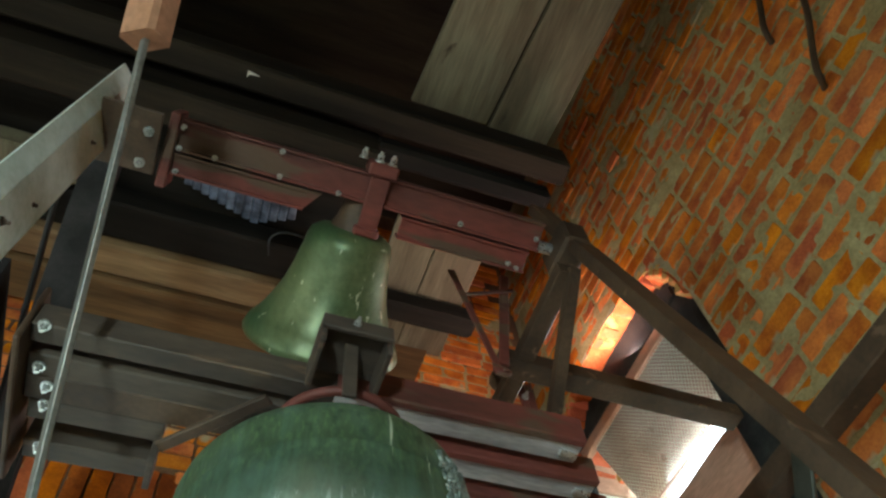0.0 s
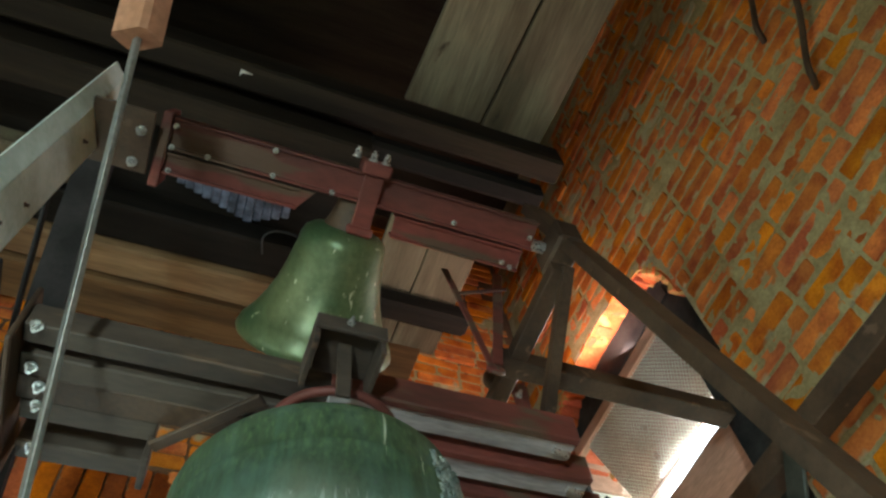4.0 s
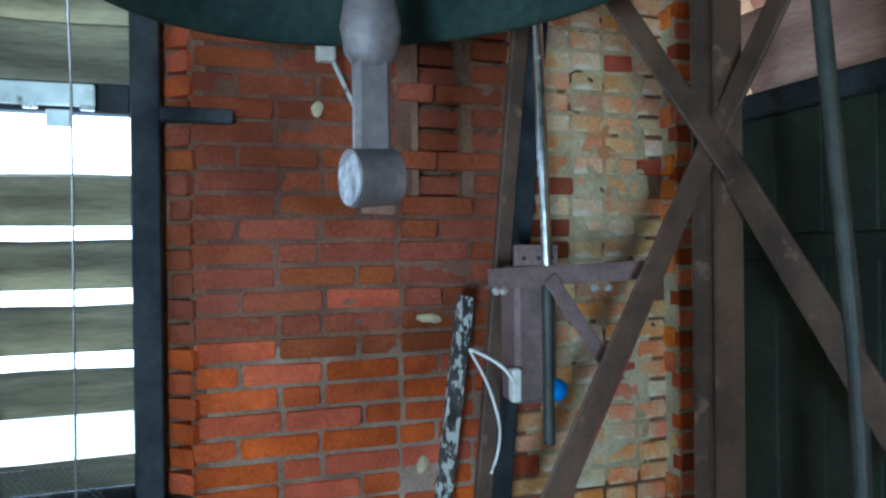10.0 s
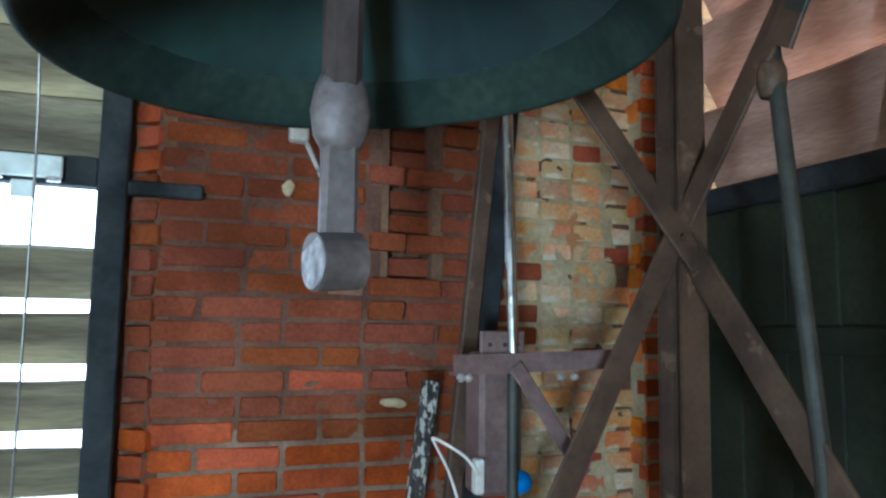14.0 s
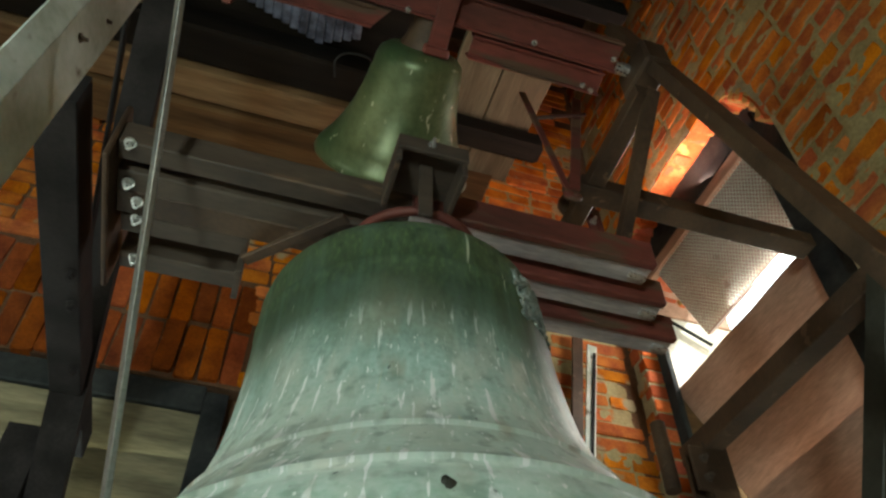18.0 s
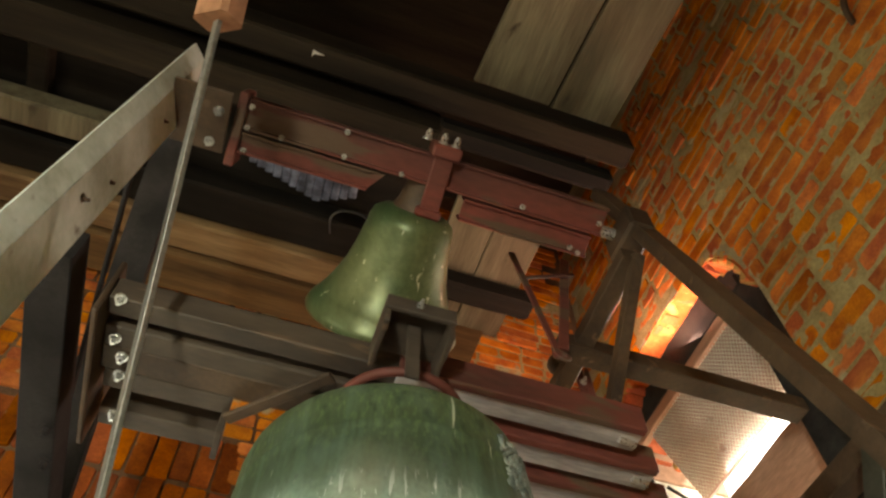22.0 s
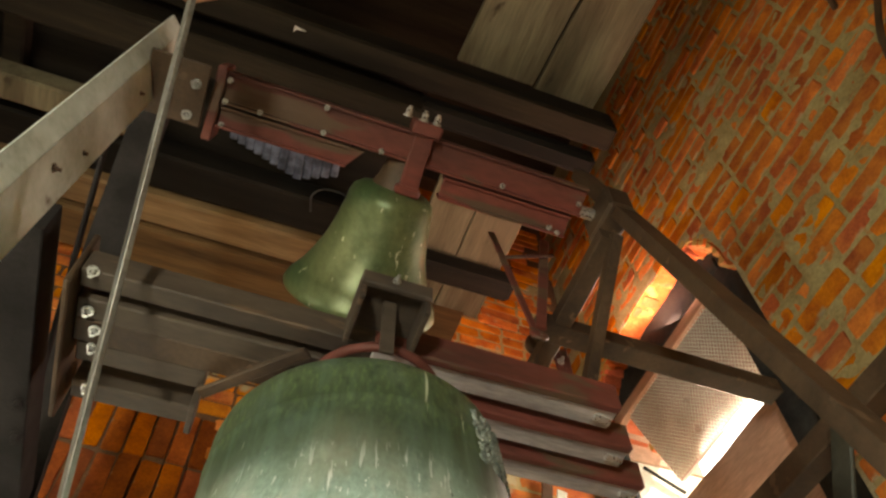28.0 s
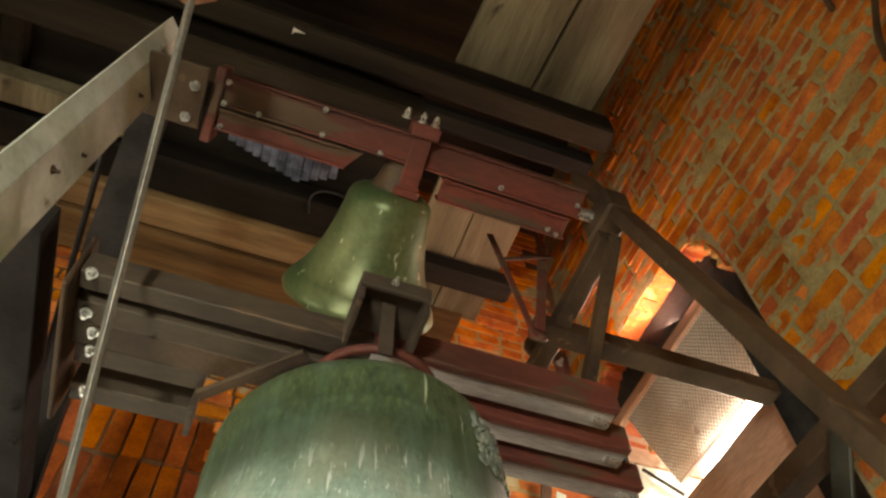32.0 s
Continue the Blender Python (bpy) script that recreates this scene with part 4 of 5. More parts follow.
member(frame_r, rect(0.07, 0.012), (1.315, 1.66, 1.72), (1.315, 1.20, 2.30), STEEL, (1, 0, 0), name="brace")
member(frame_r, rect(0.06, 0.012), (1.30, 1.195, 2.22), (1.30, 0.825, 2.785), PIPE, (1, 0, 0), name="brace")
member(frame_r, rect(0.085, 0.012), (1.306, 1.25, 2.16), (1.306, 1.13, 2.38), STEEL, (1, 0, 0), name="gusset")
member(frame_r, rect(0.066, 0.066), (PX - 0.01, 1.72, 2.835), (PX - 0.01, -0.2, 2.82), STEEL, name="rail")
member(frame_r, ring(0.019), (1.335, 1.30, 2.22), (1.335, 1.20, 1.25), PIPE, (0, 1, 0), name="pipe")
member(frame_r, ring(0.019), (1.335, 1.20, 1.25), (1.335, 1.16, 0.0), PIPE, (0, 1, 0), name="pipe")
part("joint", lathe([(0, -0.045), (0.026, -0.04), (0.034, -0.01), (0.034, 0.02), (0.026, 0.045), (0, 0.05)], Matrix.Translation((1.335, 1.30, 2.10)), 16), STEEL, frame_r, smooth=True)
part("bolt", hexbolt((1.275, 1.55, 1.755), (0, -1, 0), 0.014), STEEL, frame_r)
part("gusset", box((PX - 0.10, 1.60, 2.66), (PX + 0.03, 1.612, 2.80), 0.003), STEEL, frame_r)
part("stub", rod((PX - 0.115, 1.70, 2.70), (PX - 0.115, 1.70, 2.93), 0.024, 18), STEEL, frame_r, "short brown pin beside the post")
for y, z in ((1.60, 2.70), (1.60, 2.76)):
    part("bolt", hexbolt((PX - 0.06, y, z), (0, -1, 0), 0.009), STEEL_GREY, frame_r)
leg_r = thing("frame_leg", "leaning dark steel channel leg beside the bells", "frame leg", "bell frame legs", at=(0.95, 0.3, 0))
member(leg_r, channel(0.04, 0.075, 0.008), (0.95, 0.989, 4.1), (0.95, 0.479, 2.1), STEEL, (1, 0, 0), name="channel_beam")
member(leg_r, channel(0.04, 0.075, 0.008), (0.95, 0.479, 2.1), (0.95, 0.1, 0.0), STEEL, (1, 0, 0), name="channel_beam")
member(leg_r, rect(0.06, 0.05), (0.93, 0.92, 3.52), (0.93, 1.5, 3.5), STEEL, name="rail")
member(leg_r, angle_iron(0.035, 0.035, 0.005), (0.93, 1.24, 3.15), (0.93, 0.9, 3.5), STEEL, name="strut")
part("bearing", box((0.93, 0.86, 3.62), (1.02, 1.02, 3.74), 0.01), STEEL, leg_r)
tie = thing("tie_beam", "dark steel tie running into the brick wall", "beam", at=(1.3, 1.3, 3.5))
member(tie, rect(0.075, 0.06), (0.85, 1.3, 3.5), (1.76, 1.3, 3.5), STEEL)
frame_l = thing("steel_truss", "dark steel rail on a post beside the great bell", "truss", "steel trusses", at=(-0.5, 1.2, 0))
member(frame_l, rect(0.09, 0.1), (-0.5, 2.4, 2.96), (-0.5, 0.995, 2.96), STEEL_BLACK, name="rail")
member(frame_l, i_beam(0.11, 0.11, 0.01), (-0.61, 2.30, 0), (-0.61, 2.30, 2.91), STEEL_BLACK, (0, 1, 0), name="post")
member(frame_l, channel(0.05, 0.10, 0.008), (-0.545, 1.02, 3.93), (-0.545, 2.28, 2.68), STEEL_BLACK, (1, 0, 0), name="brace")
member(frame_l, rect(0.03, 0.01), (-0.47, 0.98, 3.32), (-0.47, 1.58, 3.0), STEEL_BLACK, (1, 0, 0), name="strap")
for yy, zz in ((1.5, 2.9), (1.62, 2.9), (1.9, 2.9)):
    part("bolt", hexbolt((-0.47, yy, zz), (0, 0, -1), 0.011), STEEL_BLACK, frame_l)
leg_l = thing("frame_leg", "pale galvanised angle iron leg leaning towards the bells", "frame leg", "bell frame legs", at=(-0.45, 0.4, 0))
for (ya, za), (yb, zb) in (((0.9262, 3.92), (0.646, 0.0)),):
    a, c = Vector((-0.468, ya - 0.03, za)), Vector((-0.468, yb - 0.03, zb))
    for wide, off, nm in ((Vector((0.022, 0.115, 0)), Vector((0, 0, 0)), "wide_flange"), (Vector((-0.030, -0.042, 0.0)), Vector((0, -0.002, 0)), "narrow_flange")):
        bm = bmesh.new()
        thick = Vector((-0.008, 0.001, 0)) if nm == "wide_flange" else Vector((-0.007, 0.005, 0))
        vs = [bm.verts.new(p + off + s + t) for p in (a, c) for s, t in ((Vector((0, 0, 0)), Vector((0, 0, 0))), (wide, Vector((0, 0, 0))), (wide, thick), (Vector((0, 0, 0)), thick))]
        bm.faces.new(vs[:4][::-1])
        bm.faces.new(vs[4:])
        for i in range(4):
            bm.faces.new((vs[i], vs[(i + 1) % 4], vs[4 + (i + 1) % 4], vs[4 + i]))
        part(nm, bm, GALV, leg_l)
for y, z in ((0.89, 2.95), (0.93, 3.1), (0.95, 3.5), (0.98, 3.75)):
    part("bolt", hexbolt((-0.462, y - 0.02, z), (1, 0, 0), 0.007, 0.005), STEEL, leg_l)
part("bearing_plate", box((-0.47, 0.84, 3.6), (-0.31, 1.03, 3.61), 0.002), STEEL, leg_l)
for x, y in ((-0.34, 0.9), (-0.35, 1.0)):
    part("bolt", hexbolt((x, y, 3.6), (0, 0, -1), 0.01), BRIGHT, leg_l)

link = thing("pull_rod", "bright steel rod hanging from a wooden block", "rod", at=(-0.35, 0.45, 3.4))
RA, RB = Vector((-0.203, 1.45, 2.25)), Vector((-0.345, 0.455, 3.43))
RW = (RB - RA).normalized()
RC = RA + (RB - RA) * 0.90
part("rod", sweep(rect(0.021, 0.013, 0.002), RA, RC + RW * 0.03, (0.6, 0.1, 0.5)), ROD_STEEL, link)
part("hook", torus(Matrix.Translation((-0.203, 1.455, 2.23)) @ pose(0, 0, 0, 90, 0, 0), 0.018, 0.004), STEEL, link)
part("wooden_block", sweep(rect(0.098, 0.075, 0.012), RC, RC + RW * 0.42, (0.35, 0.2, 0.5)), BLOCK_WOOD, link, "reddish wooden block")
part("hanger_bar", rod(RC + RW * 0.38, RC + RW * 0.38 + Vector((0, 0, 0.9)), 0.008), STEEL, link)
wire = single("pull_wire", tube(bezier([(-0.203, 1.456, 2.216), (-0.2, 1.62, 2.0), (-0.205, 1.7, 1.5), (-0.21, 1.7, 0.0)]), 0.0028), ROD_STEEL, "thin grey wire hanging before the louvres", "wire")

# ---------------------------------------------------------------- timbers above
t1 = single("timber_beam", box((LEFT, 2.19, 5.0), (0.62, 2.33, 5.2), 0.012), WOOD_PALE, "pale sawn timber beam along the wall", "beam", "timber beams")
t2 = single("timber_beam", box((LEFT, 2.0, 4.66), (0.35, 2.16, 4.82), 0.012), WOOD_PALE, "brown sawn timber beam with stains", "beam", "timber beams")
t2 = single("timber_beam", box((LEFT, 2.29, 4.81), (0.60, 2.42, 4.96), 0.012), WOOD_PALE, "brown stained timber beam against the brick wall", "beam", "timber beams")
t9 = single("timber_beam", box((LEFT, 2.175, 4.64), (0.30, 2.40, 4.79), 0.012), WOOD_BROWN, "wide brown timber beam with a waney edge", "beam", "timber beams")
# Added black timber: fills the dark void between the brown beams.
t10 = single("timber_beam", box((LEFT, 1.80, 4.70), (0.33, 1.985, 4.86), 0.012), WOOD_CHARRED, "added black timber filling the dark gap between brown beams", "beam", "timber beams")
# Added black board: hides the bright bricks behind the beams' dark gap.
t11 = single("gap_board", box((LEFT, 1.15, 4.90), (0.44, 2.05, 4.94), 0.006), WOOD_CHARRED, "added black board closing the dark gap over the beams", "board")
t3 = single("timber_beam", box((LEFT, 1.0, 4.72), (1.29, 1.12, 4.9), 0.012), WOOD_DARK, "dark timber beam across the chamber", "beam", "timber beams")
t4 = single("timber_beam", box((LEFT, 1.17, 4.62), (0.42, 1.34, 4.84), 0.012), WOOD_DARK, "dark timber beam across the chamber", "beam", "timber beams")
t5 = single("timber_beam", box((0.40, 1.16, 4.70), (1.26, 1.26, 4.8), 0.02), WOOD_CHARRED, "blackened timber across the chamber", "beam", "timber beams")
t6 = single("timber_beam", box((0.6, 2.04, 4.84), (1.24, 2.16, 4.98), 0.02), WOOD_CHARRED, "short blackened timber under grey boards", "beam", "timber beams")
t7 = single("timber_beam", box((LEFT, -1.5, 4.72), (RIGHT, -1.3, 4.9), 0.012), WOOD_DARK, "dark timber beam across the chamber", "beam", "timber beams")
t8 = single("timber_beam", box((LEFT, 1.62, 4.66), (-0.75, 1.745, 4.80), 0.012), WOOD_GREY, "weathered pale timber beside the dark beams", "beam", "timber beams")
for x0, x1 in ((0.66, 0.90), (0.905, 1.17)):
    single("ceiling_plank", box((x0, 1.6, 5.0), (x1, 2.43, 5.03), 0.005), WOOD_GREY, "pale grey plank lying on a blackened timber", "plank", "grey planks")
for x0, x1 in ((0.512, 0.884), (0.897, 1.196)):
    pl = box((x0, -1.4, 4.9), (x1, 1.0 + 0.05 * (x0 > 0.6), 4.94), 0.005)
    for v in pl.verts:
        v.co.x += 0.075 * (1.0 - v.co.y)
    single("hatch_plank", pl, WOOD_GREY, "weathered grey-brown plank over the beams", "plank", "hatch planks")

single("timber_beam", box((-1.37, 1.35, 4.80), (-1.28, 1.72, 4.898), 0.010), WOOD_DARK, "short brown joist between the dark beams", "beam", "timber beams")
# White chip put where daylight glints through a gap in the roof.
single("roof_gap_glint", sweep([(0, 0), (0.05, 0.010), (0.010, 0.014), (0.0, 0.030)], (-0.2, 1.03, 4.712), (-0.2, 1.03, 4.722), (0, 1, 0)), WHITE, "tiny white chip standing in for daylight through the roof", "bracket")

# Ribbed strip stands in for an unidentified pale blue patch between the beams.
sheet = thing("ribbed_strip", "pale blue-grey ribbed strip between the beams", "sheeting", at=(-0.2, 1.5, 4.75))
for i in range(13):
    part("rib", sweep(rect(0.040, 0.018, 0.007), (-0.38 + 0.040 * i, 1.20, 4.853), (-0.35 + 0.041 * i, 1.69 + 0.0135 * min(i, 8) - 0.018 * max(0, i - 8), 4.850)), STRIP_BLUE, sheet)
part("cord", tube(bezier([(-0.45, 1.60, 4.825), (-0.2, 1.605, 4.822), (0.2, 1.61, 4.825)]), 0.006), BLACK_WOOD, sheet)

for x0, x1, z0 in ((0.60, 0.785, 4.42), (0.79, 0.985, 4.36)):
    wb = box((x0, 2.398, z0), (x1, 2.428, 4.995), 0.005)
    for v in wb.verts:
        v.co.x += 0.30 * (v.co.z - 4.66) * (v.co.x > 0.9)
    single("wall_board", wb, WOOD_BROWN, "brown board standing against the brick wall", "board", "wall boards")
single("bent_wire", tube(bezier([(0.085, 1.86, 4.69), (0.070, 1.77, 4.69), (0.12, 1.72, 4.69), (0.22, 1.725, 4.695), (0.26, 1.81, 4.715)]), 0.005), BLACK_WOOD, "thin bent black wire hooked under the beams", "wire")

# ---------------------------------------------------------------- striking motor behind the bell
motor = thing("bell_motor", "brown steel motor housing with a bright tube on a bracket", "motor", at=(0.88, 1.78, 1.2))
housing = part("housing", box((0.815, 1.765, 1.10), (0.935, 1.87, 1.46), 0.012), BROWN_CAN, motor)
clamp = part("clamp_plate", box((0.808, 1.75, 1.42), (0.932, 1.765, 1.515), 0.003), BROWN_CAN, motor)
part("tube", rod((0.872, 1.74, 2.12), (0.894, 1.74, 1.44), 0.0145), CHROME, motor, "bright chrome tube")
part("tube", rod((0.894, 1.742, 1.44), (0.893, 1.742, 1.0), 0.015), PIPE, motor, "grey pipe end")
part("arm", sweep(angle_iron(0.035, 0.05, 0.006), (0.725, 1.725, 1.405), (1.20, 1.725, 1.42)), BROWN_CAN, motor, "brown angle iron arm")
part("arm", sweep(rect(0.04, 0.008), (0.885, 1.712, 1.43), (1.085, 1.712, 1.15), (0, 1, 0)), BROWN_CAN, motor)
for x in (0.74, 0.76, 1.02, 1.06):
    part("bolt", hexbolt((x, 1.722, 1.40), (0, -1, 0), 0.007, 0.008), BRIGHT, motor)
for x in (0.832, 0.874, 0.912):
    part("bolt_hole", rod((x, 1.7505, 1.48), (x, 1.748, 1.48), 0.006, 10), BLACK_WOOD, clamp)
part("cap", lathe([(0, -0.03), (0.03, -0.03), (0.034, 0.0), (0.03, 0.022), (0, 0.026)], Matrix.Translation((0.918, 1.757, 1.135)) @ pose(0, 0, 0, 70, 15, 0) @ Matrix.Diagonal((0.9, 0.9, 0.9, 1)), 24), BLUE, housing, "blue plastic cap", smooth=True)
jbox = part("junction_box", box((0.79, 1.735, 1.115), (0.815, 1.765, 1.20), 0.004), WHITE, motor, "white junction box")
part("cable", tube(bezier([(0.80, 1.735, 1.16), (0.76, 1.74, 1.21), (0.705, 1.76, 1.245), (0.69, 1.78, 1.25)]), 0.0042), WHITE, jbox)
part("cable", tube(bezier([(0.69, 1.78, 1.25), (0.735, 1.77, 1.16), (0.765, 1.77, 1.06), (0.765, 1.78, 0.985), (0.745, 1.78, 0.93)]), 0.0036), WHITE, jbox)
prop = thing("leaning_post", "dark timber post leaning on the brick wall", "post", at=(0.9, 2.05, 0))
part("timber", sweep(rect(0.085, 0.06, 0.006), (1.045, 2.05, 2.5), (0.79, 2.05, 0.0), (0, 1, 0)), BLACK_WOOD, prop)
part("board", sweep(rect(0.05, 0.03, 0.004), (0.985, 2.0, 2.5), (0.73, 2.0, 0.0), (0, 1, 0)), STEEL, prop, "brown board along the post")
mot = single("painted_batten", sweep(rect(0.052, 0.03, 0.004), (0.845, 2.2, 1.36), (0.66, 2.2, 0.0), (0, 1, 0)), MOTTLED, "narrow batten with flaking black and white paint", "batten")
fixt = thing("window_fitting", "grey metal strip with two clips on the window rail", "fitting", at=(-0.3, 2.4, 1.95))
part("strip", box((-0.62, 2.44, 1.945), (-0.23, 2.468, 2.01), 0.004), GALV, fixt)
for x in (-0.40, -0.25):
    part("clip", box((x - 0.02, 2.425, 1.93), (x + 0.02, 2.44, 1.945), 0.003), BRIGHT, fixt)
part("catch", box((-0.36, 2.43, 1.88), (-0.295, 2.45, 1.93), 0.004), GALV, fixt)
peg = single("iron_peg", box((-0.05, 2.405, 1.905), (0.165, 2.445, 1.95), 0.006), BLACK_WOOD, "black iron peg bar between window jamb and wall", "peg")
lampx = thing("wall_sensor", "small white sensor on a thin metal arm", "sensor", at=(0.47, 2.35, 2.1))
part("head", box((0.405, 2.28, 2.09), (0.462, 2.33, 2.15), 0.008), WHITE, lampx)
part("arm", rod((0.455, 2.31, 2.10), (0.555, 2.44, 1.98), 0.007), GALV, lampx)
for x, z, n in ((1.493, 1.715, 0.05), (1.70, 1.21, 0.07), (1.46, 2.12, 0.03)):
    single("wall_nail", rod((x, 2.445, z), (x - 0.04, 2.44 - n, z + 0.004), 0.006, 8), STEEL, "rusty iron nail sticking out of the bricks", "nail", "wall nails")
hooks = thing("wall_hook", "dark bent iron bar hooks on the brick wall", "hook", at=(1.72, 0.1, 4.4))
for pts in (((1.70, 0.0, 5.2), (1.70, 0.04, 4.76), (1.70, 0.15, 4.53), (1.752, 0.19, 4.50)), ((1.70, -0.12, 5.0), (1.70, -0.03, 4.45), (1.70, 0.165, 4.11), (1.70, 0.2, 4.03), (1.752, 0.23, 4.05)), ((1.70, -0.42, 5.0), (1.70, -0.32, 4.4), (1.70, -0.2, 4.0), (1.752, -0.18, 3.95))):
    part("bar", tube(bezier(pts, 8), 0.013), STEEL, hooks)
lever = thing("flat_bars", "pale and dark flat steel bars on the brick wall", "bars", at=(1.4, 2.4, 3.3))
part("bar", sweep(rect(0.050, 0.008), (1.515, 2.395, 3.85), (1.365, 2.395, 3.0), (0, 1, 0)), GALV, lever)
part("bar", sweep(rect(0.055, 0.012), (1.45, 2.40, 3.9), (1.31, 2.40, 2.95), (0, 1, 0)), STEEL, lever)
part("bar", sweep(rect(0.016, 0.006), (1.518, 2.386, 3.80), (1.372, 2.386, 3.02), (0, 1, 0)), STEEL_BLACK, lever, "narrow black strip")

for x, z, w, h in ((0.803, 1.274, 0.050, 0.017), (0.430, 1.968, 0.020, 0.026), (0.771, 0.778, 0.020, 0.032)):
    fl = bmesh.new()
    bmesh.ops.create_icosphere(fl, subdivisions=2, radius=1.0, matrix=Matrix.Translation((x, BACK - 0.004, z)) @ pose(0, 0, 0, 0, 7, 0) @ Matrix.Diagonal((w, 0.012, h, 1)))
    for v in fl.verts:
        v.co += Vector((random.uniform(-0.004, 0.004), 0, random.uniform(-0.004, 0.004)))
    part("lime_flake", fl, PLASTER, wall_back, "pale splash of lime on the bricks")

# raised ornament on the bell's shoulder
orn = bmesh.new()
rr = random.Random(5)
for i in range(420):
    az = radians(-58 + rr.uniform(0, 46))
    zz = rr.uniform(0.555, 0.680) - 0.0006 * (math.degrees(-az) - 12)
    rad = np.interp(zz, [0.46, 0.53, 0.585, 0.638, 0.664, 0.69], [0.301, 0.295, 0.291, 0.288, 0.286, 0.279])
    bmesh.ops.create_icosphere(orn, subdivisions=1, radius=rr.uniform(0.004, 0.0075), matrix=M @ Matrix.Translation((rad * math.cos(az), rad * math.sin(az), zz)))
part("ornament", orn, BRONZE_ORN, body, "raised cast ornament", smooth=True)

# swing levers of the small bell, red lead paint
swing = thing("swing_lever", "thin red painted iron levers hanging from the small yoke", "lever", at=(0.9, 1.0, 3.6))
part("bar", sweep(rect(0.026, 0.008), (0.680, 1.20, 3.82), (0.790, 1.20, 3.30), (0, 1, 0)), STEEL_RED, swing)
part("bar", sweep(rect(0.034, 0.008), (0.884, 1.19, 3.86), (0.800, 1.19, 3.33), (0, 1, 0)), STEEL_RED, swing)
part("bar", sweep(rect(0.018, 0.008), (0.890, 1.17, 3.74), (0.720, 1.21, 3.70), (0, 1, 0)), STEEL_RED, swing)
part("eye", torus(Matrix.Translation((0.795, 1.20, 3.31)) @ pose(0, 0, 0, 70, 0, 0), 0.022, 0.008), STEEL_RED, swing, smooth=True)
lug = thing("bearing_block", "red painted iron bearing with two lugs on the frame rail", "bearing", at=(1.0, 1.45, 3.45))
part("ring", lathe([(0.020, -0.02), (0.045, -0.02), (0.050, 0.0), (0.045, 0.02), (0.020, 0.02), (0.020, -0.02)], Matrix.Translation((0.945, 1.45, 3.60)) @ pose(0, 0, 0, 90, 0, 0), 24), STEEL, lug, smooth=True)
part("lug", sweep(rect(0.030, 0.012), (1.000, 1.45, 3.68), (1.020, 1.45, 3.44), (0, 1, 0)), STEEL_RED, lug)
part("lug", sweep(rect(0.024, 0.012), (1.045, 1.46, 3.62), (1.055, 1.46, 3.42), (0, 1, 0)), STEEL_RED, lug)
part("bolt", hexbolt((1.012, 1.443, 3.53), (0, -1, 0), 0.009), BRIGHT, lug)

# ---------------------------------------------------------------- bricks, last


def brick_mesh(w, h, d, seed):
    """A worn brick lying along x, its face at y = 0, looking to -y."""
    r = random.Random(seed)
    bm = bmesh.new()
    c = 0.007
    pts = [(-w / 2 + c, -h / 2), (w / 2 - c, -h / 2), (w / 2, -h / 2 + c), (w / 2, h / 2 - c), (w / 2 - c, h / 2), (-w / 2 + c, h / 2), (-w / 2, h / 2 - c), (-w / 2, -h / 2 + c)]
    j = lambda s: r.uniform(-s, s)
    face = [bm.verts.new((x * 0.975 + j(0.004), j(0.003), z * 0.93 + j(0.003))) for x, z in pts]
    rim = [bm.verts.new((x + j(0.002), 0.006 + j(0.002), z + j(0.002))) for x, z in pts]
    back = [bm.verts.new((x, d, z)) for x, z in pts]
    bm.faces.new(face)
    for a, b in ((face, rim), (rim, back)):
        for i in range(8):
            bm.faces.new((a[i], a[(i + 1) % 8], b[(i + 1) % 8], b[i]))
    me = bpy.data.meshes.new("brick")
    bmesh.ops.recalc_face_normals(bm, faces=bm.faces)
    bm.to_mesh(me)
    bm.free()
    return me


L, COURSE, JOINT = 0.248, 0.077, 0.014
STRETCH = [brick_mesh(L, COURSE - JOINT, 0.05, i) for i in range(10)]
HEAD = [brick_mesh(0.122, COURSE - JOINT, 0.05, 50 + i) for i in range(8)]
LIMED = [brick_mesh(0.122, COURSE - JOINT, 0.05, 90 + i) for i in range(8)]
LIMED_L = [brick_mesh(L, COURSE - JOINT, 0.05, 120 + i) for i in range(6)]
DUSKY = [brick_mesh(L, COURSE - JOINT, 0.05, 150 + i) for i in range(8)]
DUSKY_H = [brick_mesh(0.122, COURSE - JOINT, 0.05, 170 + i) for i in range(8)]
GREYED = [brick_mesh(L, COURSE - JOINT, 0.05, 280 + i) for i in range(4)]
GREYED_H = [brick_mesh(0.122, COURSE - JOINT, 0.05, 290 + i) for i in range(4)]
for me in GREYED + GREYED_H:
    me.materials.append(BRICK_GREYED)
for me in DUSKY + DUSKY_H:
    me.materials.append(BRICK_DUSKY)
BIG = [brick_mesh(0.232, 0.075, 0.05, 200 + i) for i in range(10)]
BIG_H = [brick_mesh(0.116, 0.075, 0.05, 220 + i) for i in range(8)]
SOLDIER = [brick_mesh(L, 0.074, 0.06, 240 + i) for i in range(8)]
SOFFIT = [brick_mesh(L, 0.060, 0.06, 260 + i) for i in range(8)]
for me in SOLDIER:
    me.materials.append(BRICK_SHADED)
for me in SOFFIT:
    me.materials.append(BRICK_SOFFIT)
for me in STRETCH + HEAD:
    me.materials.append(BRICK_PLAIN)
for me in BIG + BIG_H:
    me.materials.append(BRICK)
for i, me in enumerate(LIMED + LIMED_L):
    me.materials.append(BRICK_WASHED if i % 3 else BRICK_LIMED)


